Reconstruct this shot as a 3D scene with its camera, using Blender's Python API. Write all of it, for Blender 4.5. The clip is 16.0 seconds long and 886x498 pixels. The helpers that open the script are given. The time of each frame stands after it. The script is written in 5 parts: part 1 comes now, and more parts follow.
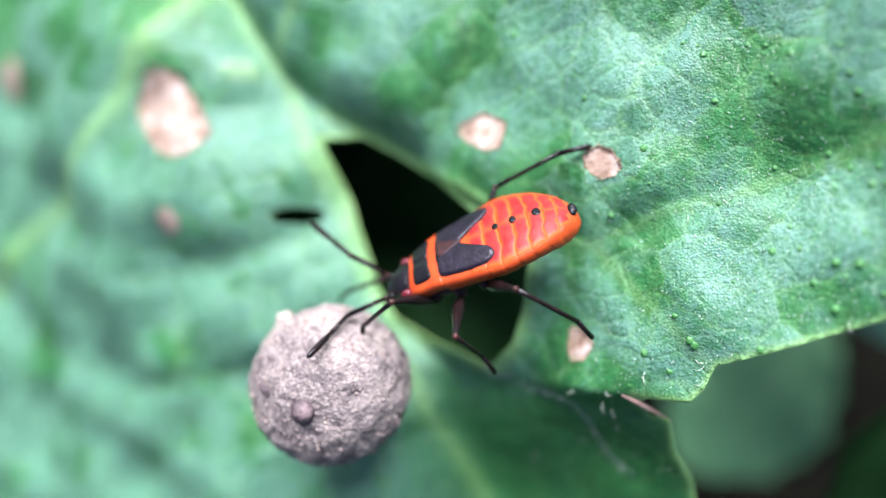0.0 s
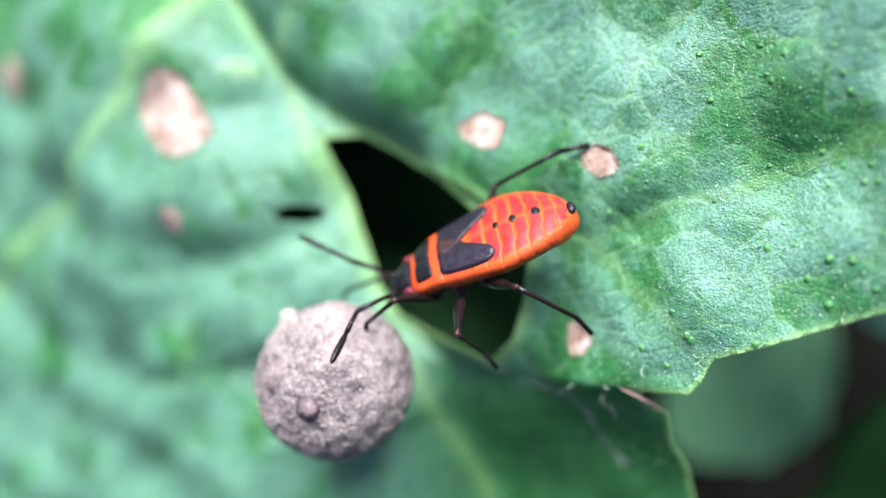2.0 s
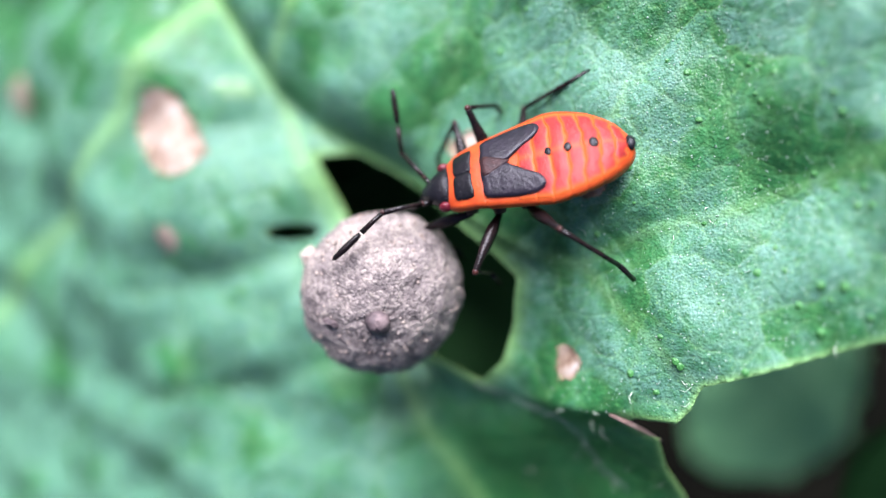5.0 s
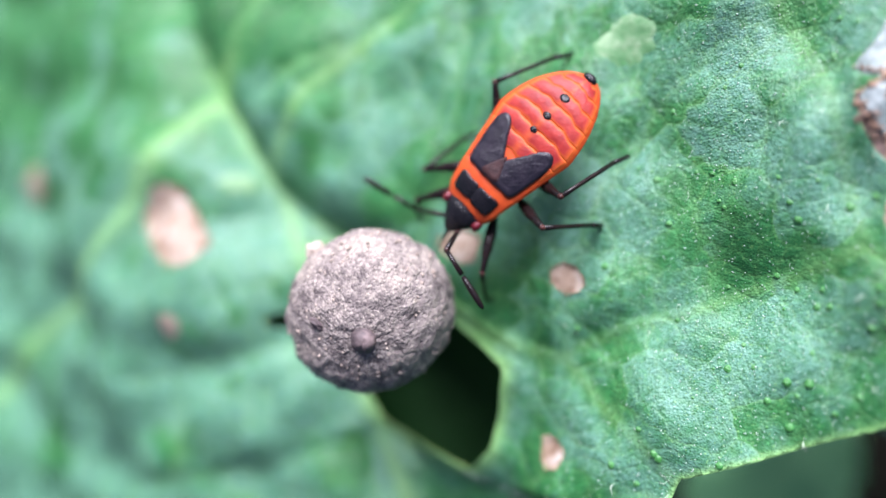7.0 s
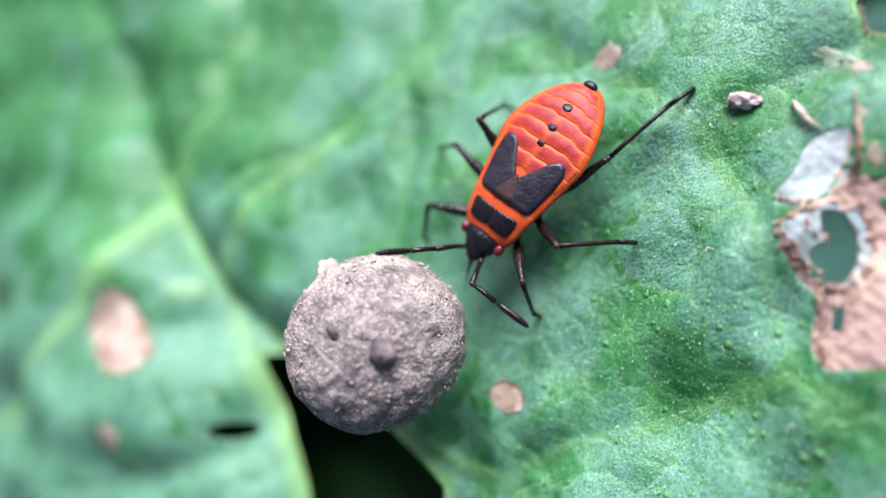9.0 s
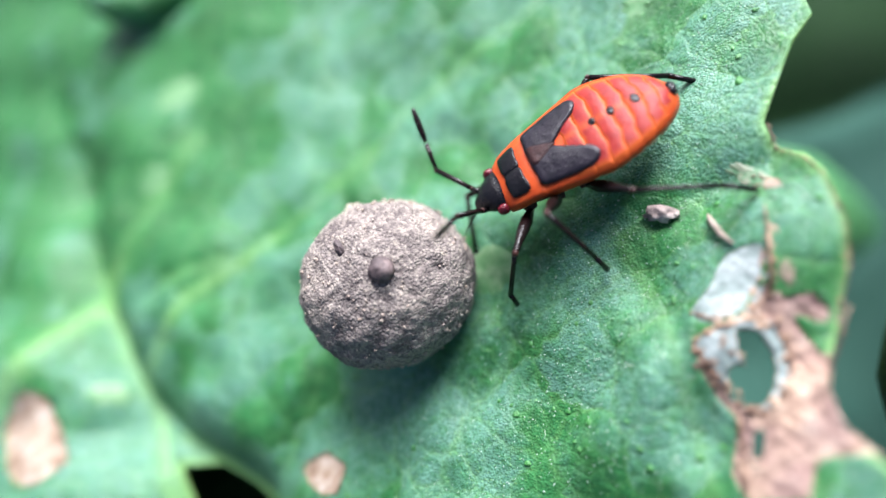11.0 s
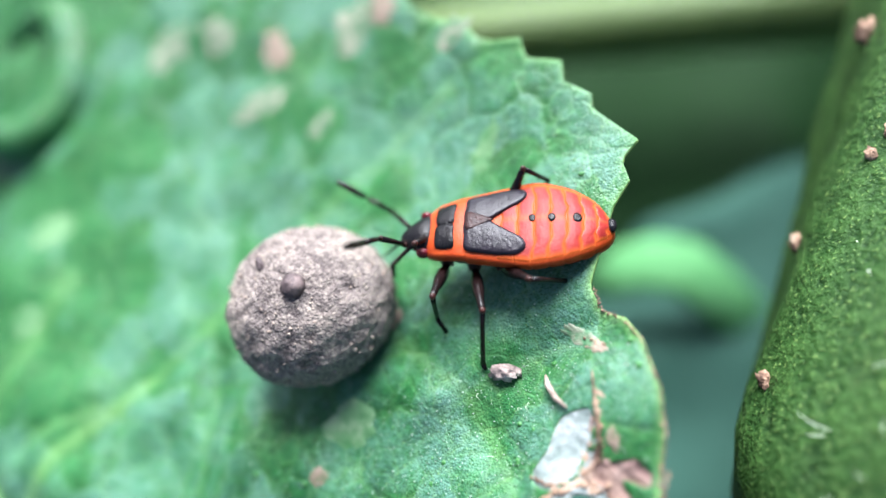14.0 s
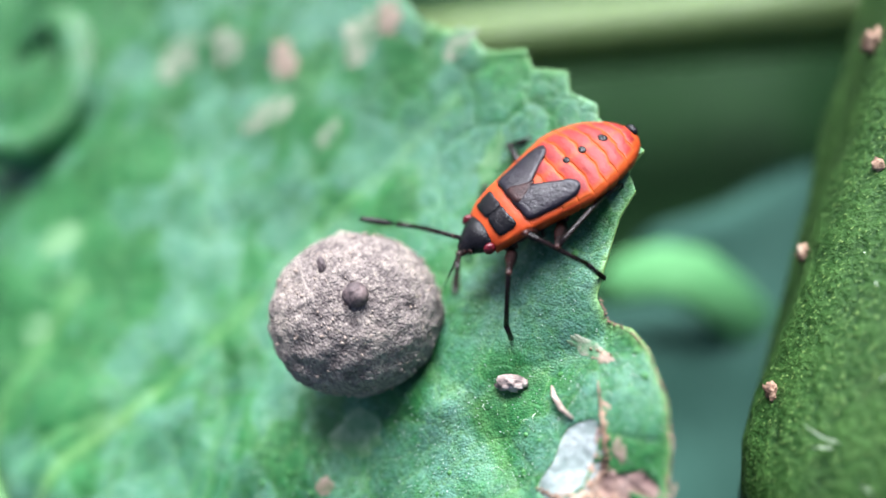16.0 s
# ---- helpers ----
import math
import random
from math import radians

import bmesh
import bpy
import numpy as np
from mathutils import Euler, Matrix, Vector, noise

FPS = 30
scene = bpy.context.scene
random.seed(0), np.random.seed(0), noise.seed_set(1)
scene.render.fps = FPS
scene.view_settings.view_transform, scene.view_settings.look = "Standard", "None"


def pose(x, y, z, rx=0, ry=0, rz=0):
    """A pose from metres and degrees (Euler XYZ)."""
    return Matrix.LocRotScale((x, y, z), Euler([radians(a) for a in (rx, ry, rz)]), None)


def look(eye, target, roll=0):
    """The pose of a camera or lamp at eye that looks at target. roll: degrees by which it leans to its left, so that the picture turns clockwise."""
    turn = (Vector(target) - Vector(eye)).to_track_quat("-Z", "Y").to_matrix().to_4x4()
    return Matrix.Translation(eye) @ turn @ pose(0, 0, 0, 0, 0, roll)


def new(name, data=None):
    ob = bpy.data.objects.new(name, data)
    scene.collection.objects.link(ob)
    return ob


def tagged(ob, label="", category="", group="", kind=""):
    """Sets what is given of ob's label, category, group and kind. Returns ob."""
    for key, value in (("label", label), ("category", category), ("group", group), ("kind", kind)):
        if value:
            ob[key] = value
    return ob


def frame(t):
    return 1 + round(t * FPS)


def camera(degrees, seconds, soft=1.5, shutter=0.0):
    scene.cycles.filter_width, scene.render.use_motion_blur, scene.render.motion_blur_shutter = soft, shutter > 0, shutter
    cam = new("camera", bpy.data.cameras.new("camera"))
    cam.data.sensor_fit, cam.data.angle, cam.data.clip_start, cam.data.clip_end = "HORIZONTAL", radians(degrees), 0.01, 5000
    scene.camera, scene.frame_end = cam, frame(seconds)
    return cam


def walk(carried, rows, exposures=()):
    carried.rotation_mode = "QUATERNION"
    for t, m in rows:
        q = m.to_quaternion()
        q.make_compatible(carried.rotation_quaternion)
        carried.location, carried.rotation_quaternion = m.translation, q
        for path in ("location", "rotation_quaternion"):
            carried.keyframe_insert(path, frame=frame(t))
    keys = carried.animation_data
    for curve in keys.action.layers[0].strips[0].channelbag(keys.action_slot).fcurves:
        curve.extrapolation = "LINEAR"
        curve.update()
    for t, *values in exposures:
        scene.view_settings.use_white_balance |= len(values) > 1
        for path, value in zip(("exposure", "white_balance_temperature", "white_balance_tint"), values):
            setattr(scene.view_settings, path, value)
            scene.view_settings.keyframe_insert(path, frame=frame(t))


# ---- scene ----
MM = 0.001

# ---- the camera and its way: seconds, millimetres, degrees ----
cam = camera(65.0, 16.0, shutter=0.4)
cam.data.dof.use_dof = True
cam.data.dof.focus_distance = 23.6 * MM
cam.data.dof.aperture_fstop = 15.0
WAY = [
    (0.0, 3.25, -6.19, 26.14, 5.93, 19.08, 0.00),
    (0.5, 2.90, -5.78, 26.36, 5.74, 19.30, 0.17),
    (1.0, 3.37, -5.74, 26.67, 5.15, 18.71, -0.29),
    (1.5, 3.05, -6.24, 27.32, 5.51, 19.54, 0.31),
    (2.0, 3.29, -5.86, 26.62, 4.77, 18.96, -0.55),
    (2.5, 3.47, -5.96, 26.95, 5.47, 19.21, -0.23),
    (3.0, 2.89, -5.88, 26.77, 4.87, 18.75, -0.26),
    (3.2, 3.09, -5.90, 26.63, 4.81, 18.97, -0.37),
    (5.3, 4.76, -4.99, 25.80, 4.85, 21.39, -0.58),
    (5.5, 4.78, -5.02, 25.88, 5.75, 21.14, -0.80),
    (6.0, 5.29, -4.55, 26.28, 9.14, 20.98, -0.37),
    (6.5, 5.40, -4.22, 26.95, 10.33, 20.78, -0.25),
    (7.0, 5.75, -4.39, 27.08, 10.88, 21.39, -0.17),
    (7.5, 5.94, -3.88, 26.95, 11.65, 20.74, -0.68),
    (8.0, 6.48, -3.54, 27.98, 14.62, 20.78, -0.17),
    (8.5, 6.93, -3.66, 27.35, 15.31, 21.15, 0.18),
    (9.0, 7.42, -2.75, 26.85, 16.70, 20.01, -0.43),
    (9.2, 7.65, -2.43, 26.78, 17.72, 19.60, -0.51),
    (11.3, 9.97, -1.77, 25.47, 24.72, 18.72, -0.08),
    (11.5, 10.20, -0.85, 26.00, 24.37, 18.49, -1.02),
    (12.0, 11.42, 0.43, 26.42, 23.36, 17.60, -2.48),
    (12.5, 13.47, 0.31, 26.57, 25.23, 16.14, -3.19),
    (13.0, 14.87, -0.20, 26.55, 25.97, 15.07, -3.98),
    (13.5, 14.01, 1.15, 27.45, 27.16, 16.45, -4.02),
    (14.0, 13.67, 1.38, 26.78, 26.65, 16.21, -4.65),
    (14.5, 13.18, 2.31, 27.03, 27.07, 17.05, -4.24),
    (15.0, 13.57, 1.75, 26.79, 27.36, 16.66, -4.34),
    (15.5, 13.16, 1.51, 27.43, 27.21, 17.13, -4.14),
    (16.0, 13.71, 1.48, 26.90, 27.24, 16.63, -4.32),
]
walk(cam, [(t, pose(x * MM, y * MM, z * MM, rx, ry, rz)) for t, x, y, z, rx, ry, rz in WAY],
     ((0.0, 2.1, 5850, 22), (3.2, 2.1, 5850, 22), (5.3, 2.0, 5850, 22), (9.0, 1.93, 5900, 20), (11.3, 2.05, 6000, 13), (14.5, 2.18, 5950, 12), (16.0, 2.04, 5950, 13)))

# ---- light: a bright overcast sky, brightest overhead ----
world = bpy.data.worlds.new("sky")
scene.world = world
world.use_nodes = True
_wn = world.node_tree.nodes
_sky = _wn.new("ShaderNodeTexSky")
_sky.sky_type = "NISHITA"
_sky.sun_disc = False
_sky.sun_elevation = radians(49)
_sky.sun_rotation = radians(-14)
_sky.air_density, _sky.dust_density = 1.0, 3.0
world.node_tree.links.new(_sky.outputs[0], _wn["Background"].inputs[0])
_wn["Background"].inputs[1].default_value = 0.032
_sun = bpy.data.lights.new("sun", "SUN")
_sun.energy, _sun.angle, _sun.color = 3.5, radians(42), (1.0, 0.985, 0.95)
sun = new("sun", _sun)
sun.matrix_world = look((0.12, 0.31, 0.35), (0, 0, 0))


# ---- materials ----
def material(name, color, rough=0.5, metal=0.0, spec=0.5):
    m = bpy.data.materials.new(name)
    m.use_nodes = True
    b = m.node_tree.nodes["Principled BSDF"]
    b.inputs["Base Color"].default_value = (*color, 1)
    b.inputs["Roughness"].default_value = rough
    b.inputs["Metallic"].default_value = metal
    b.inputs["Specular IOR Level"].default_value = spec
    return m


def node(m, kind, **values):
    n = m.node_tree.nodes.new(kind)
    for key, value in values.items():
        n.inputs[key].default_value = value
    return n


def link(m, a, b):
    m.node_tree.links.new(a, b)


def shader(m):
    return m.node_tree.nodes["Principled BSDF"]


def coords(m):
    return m.node_tree.nodes.new("ShaderNodeTexCoord").outputs["Object"]


def grain(m, size, detail=4.0, rough=0.55):
    """A noise whose blotches are about size millimetres across."""
    n = node(m, "ShaderNodeTexNoise", Scale=1.0 / (size * MM), Detail=detail, Roughness=rough)
    link(m, coords(m), n.inputs["Vector"])
    return n.outputs["Fac"]


def ramp(m, fac, *stops):
    r = m.node_tree.nodes.new("ShaderNodeValToRGB")
    while len(r.color_ramp.elements) < len(stops):
        r.color_ramp.elements.new(0.5)
    for e, (pos, col) in zip(r.color_ramp.elements, stops):
        e.position, e.color = pos, (*col, 1)
    link(m, fac, r.inputs[0])
    return r.outputs[0]


def mixed(m, fac, a, b, blend="MIX"):
    n = m.node_tree.nodes.new("ShaderNodeMix")
    n.data_type, n.blend_type = "RGBA", blend
    for value, slot in ((fac, 0), (a, 6), (b, 7)):
        if isinstance(value, (int, float)):
            n.inputs[slot].default_value = value
        elif isinstance(value, tuple):
            n.inputs[slot].default_value = (*value, 1)
        else:
            link(m, value, n.inputs[slot])
    return n.outputs[2]


def math_node(m, op, a, b=0.5):
    n = m.node_tree.nodes.new("ShaderNodeMath")
    n.operation = op
    for value, slot in ((a, 0), (b, 1)):
        if isinstance(value, (int, float)):
            n.inputs[slot].default_value = value
        else:
            link(m, value, n.inputs[slot])
    return n.outputs[0]


def relief(m, height, depth, strength=1.0):
    """Bump of so many millimetres."""
    b = node(m, "ShaderNodeBump", Strength=strength, Distance=depth * MM)
    link(m, height, b.inputs["Height"])
    link(m, b.outputs[0], shader(m).inputs["Normal"])


def attribute(m, name):
    a = m.node_tree.nodes.new("ShaderNodeAttribute")
    a.attribute_name = name
    return a.outputs["Fac"]


def leaf_material(name, dark, mid, pale, vein, rough=0.50, gloss=0.26, sheen_bloom=0.0):
    """Green blade: blotched base, a fine net of veinlets, sky sheen and dusty bloom painted in angular patches, a
    pebbled skin.
    """
    m = material(name, mid, rough)
    at = coords(m)
    warp = node(m, "ShaderNodeTexNoise", Scale=1.0 / (1.6 * MM), Detail=3.0)
    link(m, at, warp.inputs["Vector"])
    shift = m.node_tree.nodes.new("ShaderNodeVectorMath")
    shift.operation = "MULTIPLY_ADD"
    link(m, warp.outputs["Color"], shift.inputs[0])
    shift.inputs[1].default_value = (1.3 * MM, 1.3 * MM, 1.3 * MM)
    link(m, at, shift.inputs[2])

    def cells(size, feature):
        v = node(m, "ShaderNodeTexVoronoi", Scale=1.0 / (size * MM))
        v.feature = feature
        link(m, shift.outputs[0], v.inputs["Vector"])
        return v

    base = ramp(m, grain(m, 2.6, 5, 0.65), (0.3, dark), (0.52, mid), (0.72, pale))
    base = mixed(m, 0.45, base, ramp(m, grain(m, 0.38, 6, 0.75), (0.40, dark), (0.62, pale)))
    net = ramp(m, cells(1.15, "DISTANCE_TO_EDGE").outputs["Distance"], (0.0, (1, 1, 1)), (0.14, (0, 0, 0)))
    field = cells(2.7, "F1")
    edge = cells(2.7, "DISTANCE_TO_EDGE").outputs["Distance"]
    if sheen_bloom:
        # pale blue-green laid into the colour for sky sheen, with some dusty bloom
        split = m.node_tree.nodes.new("ShaderNodeSeparateColor")
        link(m, field.outputs["Color"], split.inputs[0])
        mask = math_node(m, "ADD", math_node(m, "MULTIPLY", grain(m, 3.2, 5, 0.6), 1.25), math_node(m, "MULTIPLY", split.outputs[0], 0.36))
        place = m.node_tree.nodes.new("ShaderNodeSeparateXYZ")
        link(m, at, place.inputs[0])
        # more painted sheen on the left lobe, less towards the back
        west = node(m, "ShaderNodeMapRange", **{"From Min": -10.0 * MM, "From Max": -6.0 * MM, "To Min": 1.0, "To Max": 0.0})
        link(m, place.outputs[0], west.inputs[0])
        south = node(m, "ShaderNodeMapRange", **{"From Min": 5.0 * MM, "From Max": 13.0 * MM, "To Min": 0.15, "To Max": -0.22})
        link(m, place.outputs[1], south.inputs[0])
        mask = math_node(m, "ADD", mask, math_node(m, "MULTIPLY", west.outputs[0], south.outputs[0]))
        mask = math_node(m, "ADD", mask, math_node(m, "MULTIPLY", attribute(m, "sheen_amount"), 0.17))
        mask = ramp(m, mask, (0.68, (0.05,) * 3), (0.76, (0.45,) * 3), (0.96, (1, 1, 1)))
        mottle = ramp(m, grain(m, 0.34, 5, 0.75), (0.36, (0.30,) * 3), (0.58, (1, 1, 1)))
        sheen_amount = math_node(m, "MULTIPLY", math_node(m, "MULTIPLY", mask, mottle), sheen_bloom)
        # the hanging flap gets less of it, so its shade is in the colour
        flap_dim = node(m, "ShaderNodeMapRange", **{"From Min": -10.5 * MM, "From Max": -7.5 * MM, "To Min": 0.12, "To Max": 1.0})
        link(m, place.outputs[1], flap_dim.inputs[0])
        sheen_amount = math_node(m, "MULTIPLY", sheen_amount, math_node(m, "MAXIMUM", flap_dim.outputs[0], west.outputs[0]))
        base = mixed(m, sheen_amount, base, (0.125, 0.255, 0.205))
    base = mixed(m, math_node(m, "MULTIPLY", net, 0.08), base, vein)
    ribs = ramp(m, edge, (0.0, (1, 1, 1)), (0.035, (0, 0, 0)))
    base = mixed(m, math_node(m, "MULTIPLY", ribs, 0.14), base, vein)
    base = mixed(m, attribute(m, "vein"), base, vein)
    specks = ramp(m, grain(m, 0.085, 2, 0.6), (0.36, (1, 1, 1)), (0.46, (0, 0, 0)))
    base = mixed(m, math_node(m, "MULTIPLY", specks, 0.6), base, dark)
    dots = ramp(m, grain(m, 0.10, 2, 0.6), (0.62, (0, 0, 0)), (0.72, (1, 1, 1)))
    base = mixed(m, math_node(m, "MULTIPLY", dots, 0.5), base, vein)
    shader(m).inputs["Specular IOR Level"].default_value = gloss
    link(m, base, shader(m).inputs["Base Color"])
    pores = node(m, "ShaderNodeTexVoronoi", Scale=1.0 / (0.085 * MM))
    link(m, at, pores.inputs["Vector"])
    quilt = math_node(m, "MULTIPLY", ramp(m, edge, (0.0, (0, 0, 0)), (0.12, (0.6,) * 3), (0.35, (1, 1, 1))), 0.55)
    fine = math_node(m, "ADD", math_node(m, "MULTIPLY", pores.outputs["Distance"], -0.24), math_node(m, "MULTIPLY", grain(m, 0.75, 3, 0.5), 0.38))
    fine = math_node(m, "ADD", fine, math_node(m, "ADD", math_node(m, "MULTIPLY", grain(m, 0.16, 3, 0.7), 0.2), math_node(m, "MULTIPLY", net, -0.2)))
    relief(m, math_node(m, "ADD", fine, quilt), 0.10, 1.0)
    r = ramp(m, grain(m, 1.4, 3), (0.3, (rough - 0.1,) * 3), (0.7, (rough + 0.12,) * 3))
    link(m, r, shader(m).inputs["Roughness"])
    return m


LEAF = leaf_material("leaf_green", (0.006, 0.050, 0.010), (0.015, 0.108, 0.024), (0.036, 0.180, 0.050), (0.20, 0.38, 0.12), 0.46, 0.27, sheen_bloom=0.68)
LEAF_RIM = material("leaf_rim", (0.26, 0.40, 0.11), 0.5)
# shaded copy of the leaf green: the shade is put into the colour
LEAF_SHADE = leaf_material("leaf_painted_shade", (0.004, 0.020, 0.004), (0.007, 0.032, 0.007), (0.012, 0.045, 0.010), (0.02, 0.06, 0.02), 0.6, 0.08)
# dull blue-green with the leaf's shade mixed into the base colour
TEAL = leaf_material("leaf_blue_green_shade", (0.018, 0.056, 0.041), (0.026, 0.073, 0.055), (0.032, 0.087, 0.066), (0.035, 0.09, 0.07), 0.8, 0.15)
PALE_LEAF = leaf_material("leaf_pale_green", (0.13, 0.35, 0.135), (0.18, 0.43, 0.18), (0.22, 0.49, 0.22), (0.24, 0.5, 0.24), 0.5, 0.4)
OLIVE = leaf_material("olive_stem", (0.06, 0.11, 0.022), (0.085, 0.148, 0.03), (0.12, 0.19, 0.044), (0.13, 0.2, 0.055), 0.5, 0.4)
YELLOW_LEAF = leaf_material("leaf_bright_green", (0.06, 0.20, 0.068), (0.088, 0.265, 0.096), (0.112, 0.305, 0.12), (0.136, 0.32, 0.128), 0.6, 0.15)


def tissue_material(name, stops, rough=0.75, bump=0.12):
    m = material(name, stops[1][1], rough)
    g = grain(m, 0.6, 6, 0.6)
    link(m, ramp(m, g, *stops), shader(m).inputs["Base Color"])
    relief(m, g, bump)
    return m


SCAR = tissue_material("dry_scar", ((0.34, (0.13, 0.075, 0.045)), (0.43, (0.235, 0.16, 0.108)), (0.54, (0.295, 0.222, 0.165)), (0.66, (0.38, 0.335, 0.29))))
BURNT = tissue_material("dry_brown_tissue", ((0.32, (0.09, 0.047, 0.032)), (0.41, (0.26, 0.165, 0.12)), (0.55, (0.38, 0.26, 0.19)), (0.68, (0.52, 0.42, 0.33))), 0.8, 0.25)
_tan = ramp(BURNT, grain(BURNT, 1.9, 3, 0.5), (0.42, (1, 1, 1)), (0.58, (0, 0, 0)))
link(BURNT, mixed(BURNT, math_node(BURNT, "MULTIPLY", _tan, 0.65), shader(BURNT).inputs["Base Color"].links[0].from_socket, (0.20, 0.12, 0.115)), shader(BURNT).inputs["Base Color"])
CRUST = tissue_material("crumbly_brown_crust", ((0.34, (0.05, 0.026, 0.018)), (0.46, (0.20, 0.115, 0.075)), (0.6, (0.42, 0.28, 0.19)), (0.74, (0.62, 0.5, 0.38))), 0.85, 0.3)
FILM = tissue_material("grey_film", ((0.34, (0.12, 0.16, 0.145)), (0.5, (0.20, 0.24, 0.23)), (0.64, (0.31, 0.345, 0.335))), 0.7, 0.12)
PALE = tissue_material("pale_blister", ((0.34, (0.045, 0.16, 0.05)), (0.5, (0.10, 0.22, 0.09)), (0.66, (0.19, 0.30, 0.16))), 0.45, 0.06)
CREAM = tissue_material("cream_scar", ((0.38, (0.04, 0.14, 0.055)), (0.50, (0.15, 0.19, 0.12)), (0.64, (0.30, 0.29, 0.22))), 0.6, 0.06)
PINK = tissue_material("pinkish_scar", ((0.3, (0.10, 0.12, 0.06)), (0.5, (0.22, 0.165, 0.12)), (0.7, (0.34, 0.26, 0.21))), 0.6, 0.06)
SPECK = material("white_speck", (0.34, 0.43, 0.36), 0.35)
PIMPLE = leaf_material("leaf_pimple", (0.02, 0.10, 0.02), (0.035, 0.16, 0.035), (0.06, 0.21, 0.05), (0.08, 0.23, 0.07), 0.4, 0.4)
HAIR = material("pale_hair", (0.6, 0.68, 0.55), 0.4)


# ---- mesh helpers: shapes in millimetres ----
def part(name, verts, faces, mat, parent=None, label="", smooth=True):
    me = bpy.data.meshes.new(name)
    me.from_pydata([(float(x) * MM, float(y) * MM, float(z) * MM) for x, y, z in verts], [], [tuple(int(i) for i in q) for q in faces])
    me.polygons.foreach_set("use_smooth", [smooth] * len(me.polygons))
    for one in mat if isinstance(mat, (list, tuple)) else [mat]:
        me.materials.append(one)
    me.update()
    ob = new(name, me)
    if parent:
        ob.parent = parent
    return tagged(ob, label) if label else ob


def joined(*shapes):
    verts, faces = [], []
    for v, q in shapes:
        n = len(verts)
        verts += [tuple(p) for p in v]
        faces += [tuple(i + n for i in one) for one in q]
    return verts, faces


def tube(points, radii, sides=10, flat=1.0, caps=True):
    """A round bar along points; flat squeezes it in its local height."""
    pts = [Vector(p) for p in points]
    verts, faces = [], []
    ref = Vector((0, 0, 1))
    for i, p in enumerate(pts):
        d = (pts[min(i + 1, len(pts) - 1)] - pts[max(i - 1, 0)]).normalized()
        if abs(d.dot(ref)) > 0.95:
            ref = Vector((0, 1, 0))
        a = d.cross(ref).normalized()
        b = a.cross(d).normalized()
        for k in range(sides):
            w = 2 * math.pi * k / sides
            verts.append(p + radii[i] * (math.cos(w) * a + flat * math.sin(w) * b))
    for i in range(len(pts) - 1):
        for k in range(sides):
            faces.append((i * sides + k, i * sides + (k + 1) % sides, (i + 1) * sides + (k + 1) % sides, (i + 1) * sides + k))
    if caps:
        faces.append(tuple(range(sides))[::-1])
        faces.append(tuple((len(pts) - 1) * sides + k for k in range(sides)))
    return verts, faces


def blob(center, size, rings=14, sides=20, wobble=0.0, seed=0.0):
    verts, faces = [], []
    for i in range(rings + 1):
        a = math.pi * i / rings
        for k in range(sides):
            b = 2 * math.pi * k / sides
            d = Vector((math.sin(a) * math.cos(b), math.sin(a) * math.sin(b), math.cos(a)))
            r = 1 + wobble * noise.noise(d * 2.3 + Vector((seed, 0, 0)))
            verts.append(tuple(center[j] + size[j] * d[j] * r for j in range(3)))
    for i in range(rings):
        for k in range(sides):
            faces.append((i * sides + k, (i + 1) * sides + k, (i + 1) * sides + (k + 1) % sides, i * sides + (k + 1) % sides))
    return verts, faces


# ---- the leaf: one blade over a gently quilted ground form ----
SWELL_X = (-22, -15, -8, -1, 6, 13)
SWELL_Y = (-12, -5, 2, 9, 16, 24)
SWELLS = (
    (0.25, 0.06, -1, 0.32, 0.68, 0.1),
    (0.99, -0.05, -0.55, 0.6, -0.86, 0.05),
    (2.31, 0.34, -0.35, 0.16, -0.54, 0.94),
    (1.52, 0.52, -0.2, 0.03, 0.35, 0.32),
    (0.25, 0.11, -0.17, -0.7, -0.75, -0.08),
    (0.01, -0.03, -0.26, -0.61, -0.29, 0.36),
)
VEINS = [
    (0.5, [(-12.4, 3.5), (-9.8, 2.1), (-7.2, 0.2), (-4.7, -1.2), (-3.6, -2.1), (-1.9, -2.9)]),
    (0.33, [(-1.9, -2.9), (0.2, -3.4), (1.7, -5.3), (2.9, -6.5), (4.2, -7.9)]),
    (0.45, [(-9.6, -6.8), (-8.4, -9.4), (-7.1, -12.5), (-5.5, -18), (-4, -24)]),
    (0.5, [(-19.5, 14.0), (-16.4, 8.8), (-14.2, 5.2), (-12.9, 1.8), (-12.0, -0.5), (-11.2, -2.8), (-10.2, -5.4), (-8.3, -7.3)]),
    (0.8, [(-12.5, 18.0), (-18.4, 8.5), (-21.6, 4.3), (-27.0, 1.1), (-33.8, -1.2), (-42.0, -6.5)]),
    (0.3, [(0.2, -3.3), (2.5, -2.4), (5.5, -1.8), (8.1, -1.0), (10.2, -0.3), (11.9, -1.7), (13.5, -2.6)]),
    (0.45, [(-14.6, 5.5), (-11.5, 9.3), (-7.2, 11.8), (-3.3, 14.2), (-0.8, 16.5), (3.5, 18.6), (9, 21)]),
]
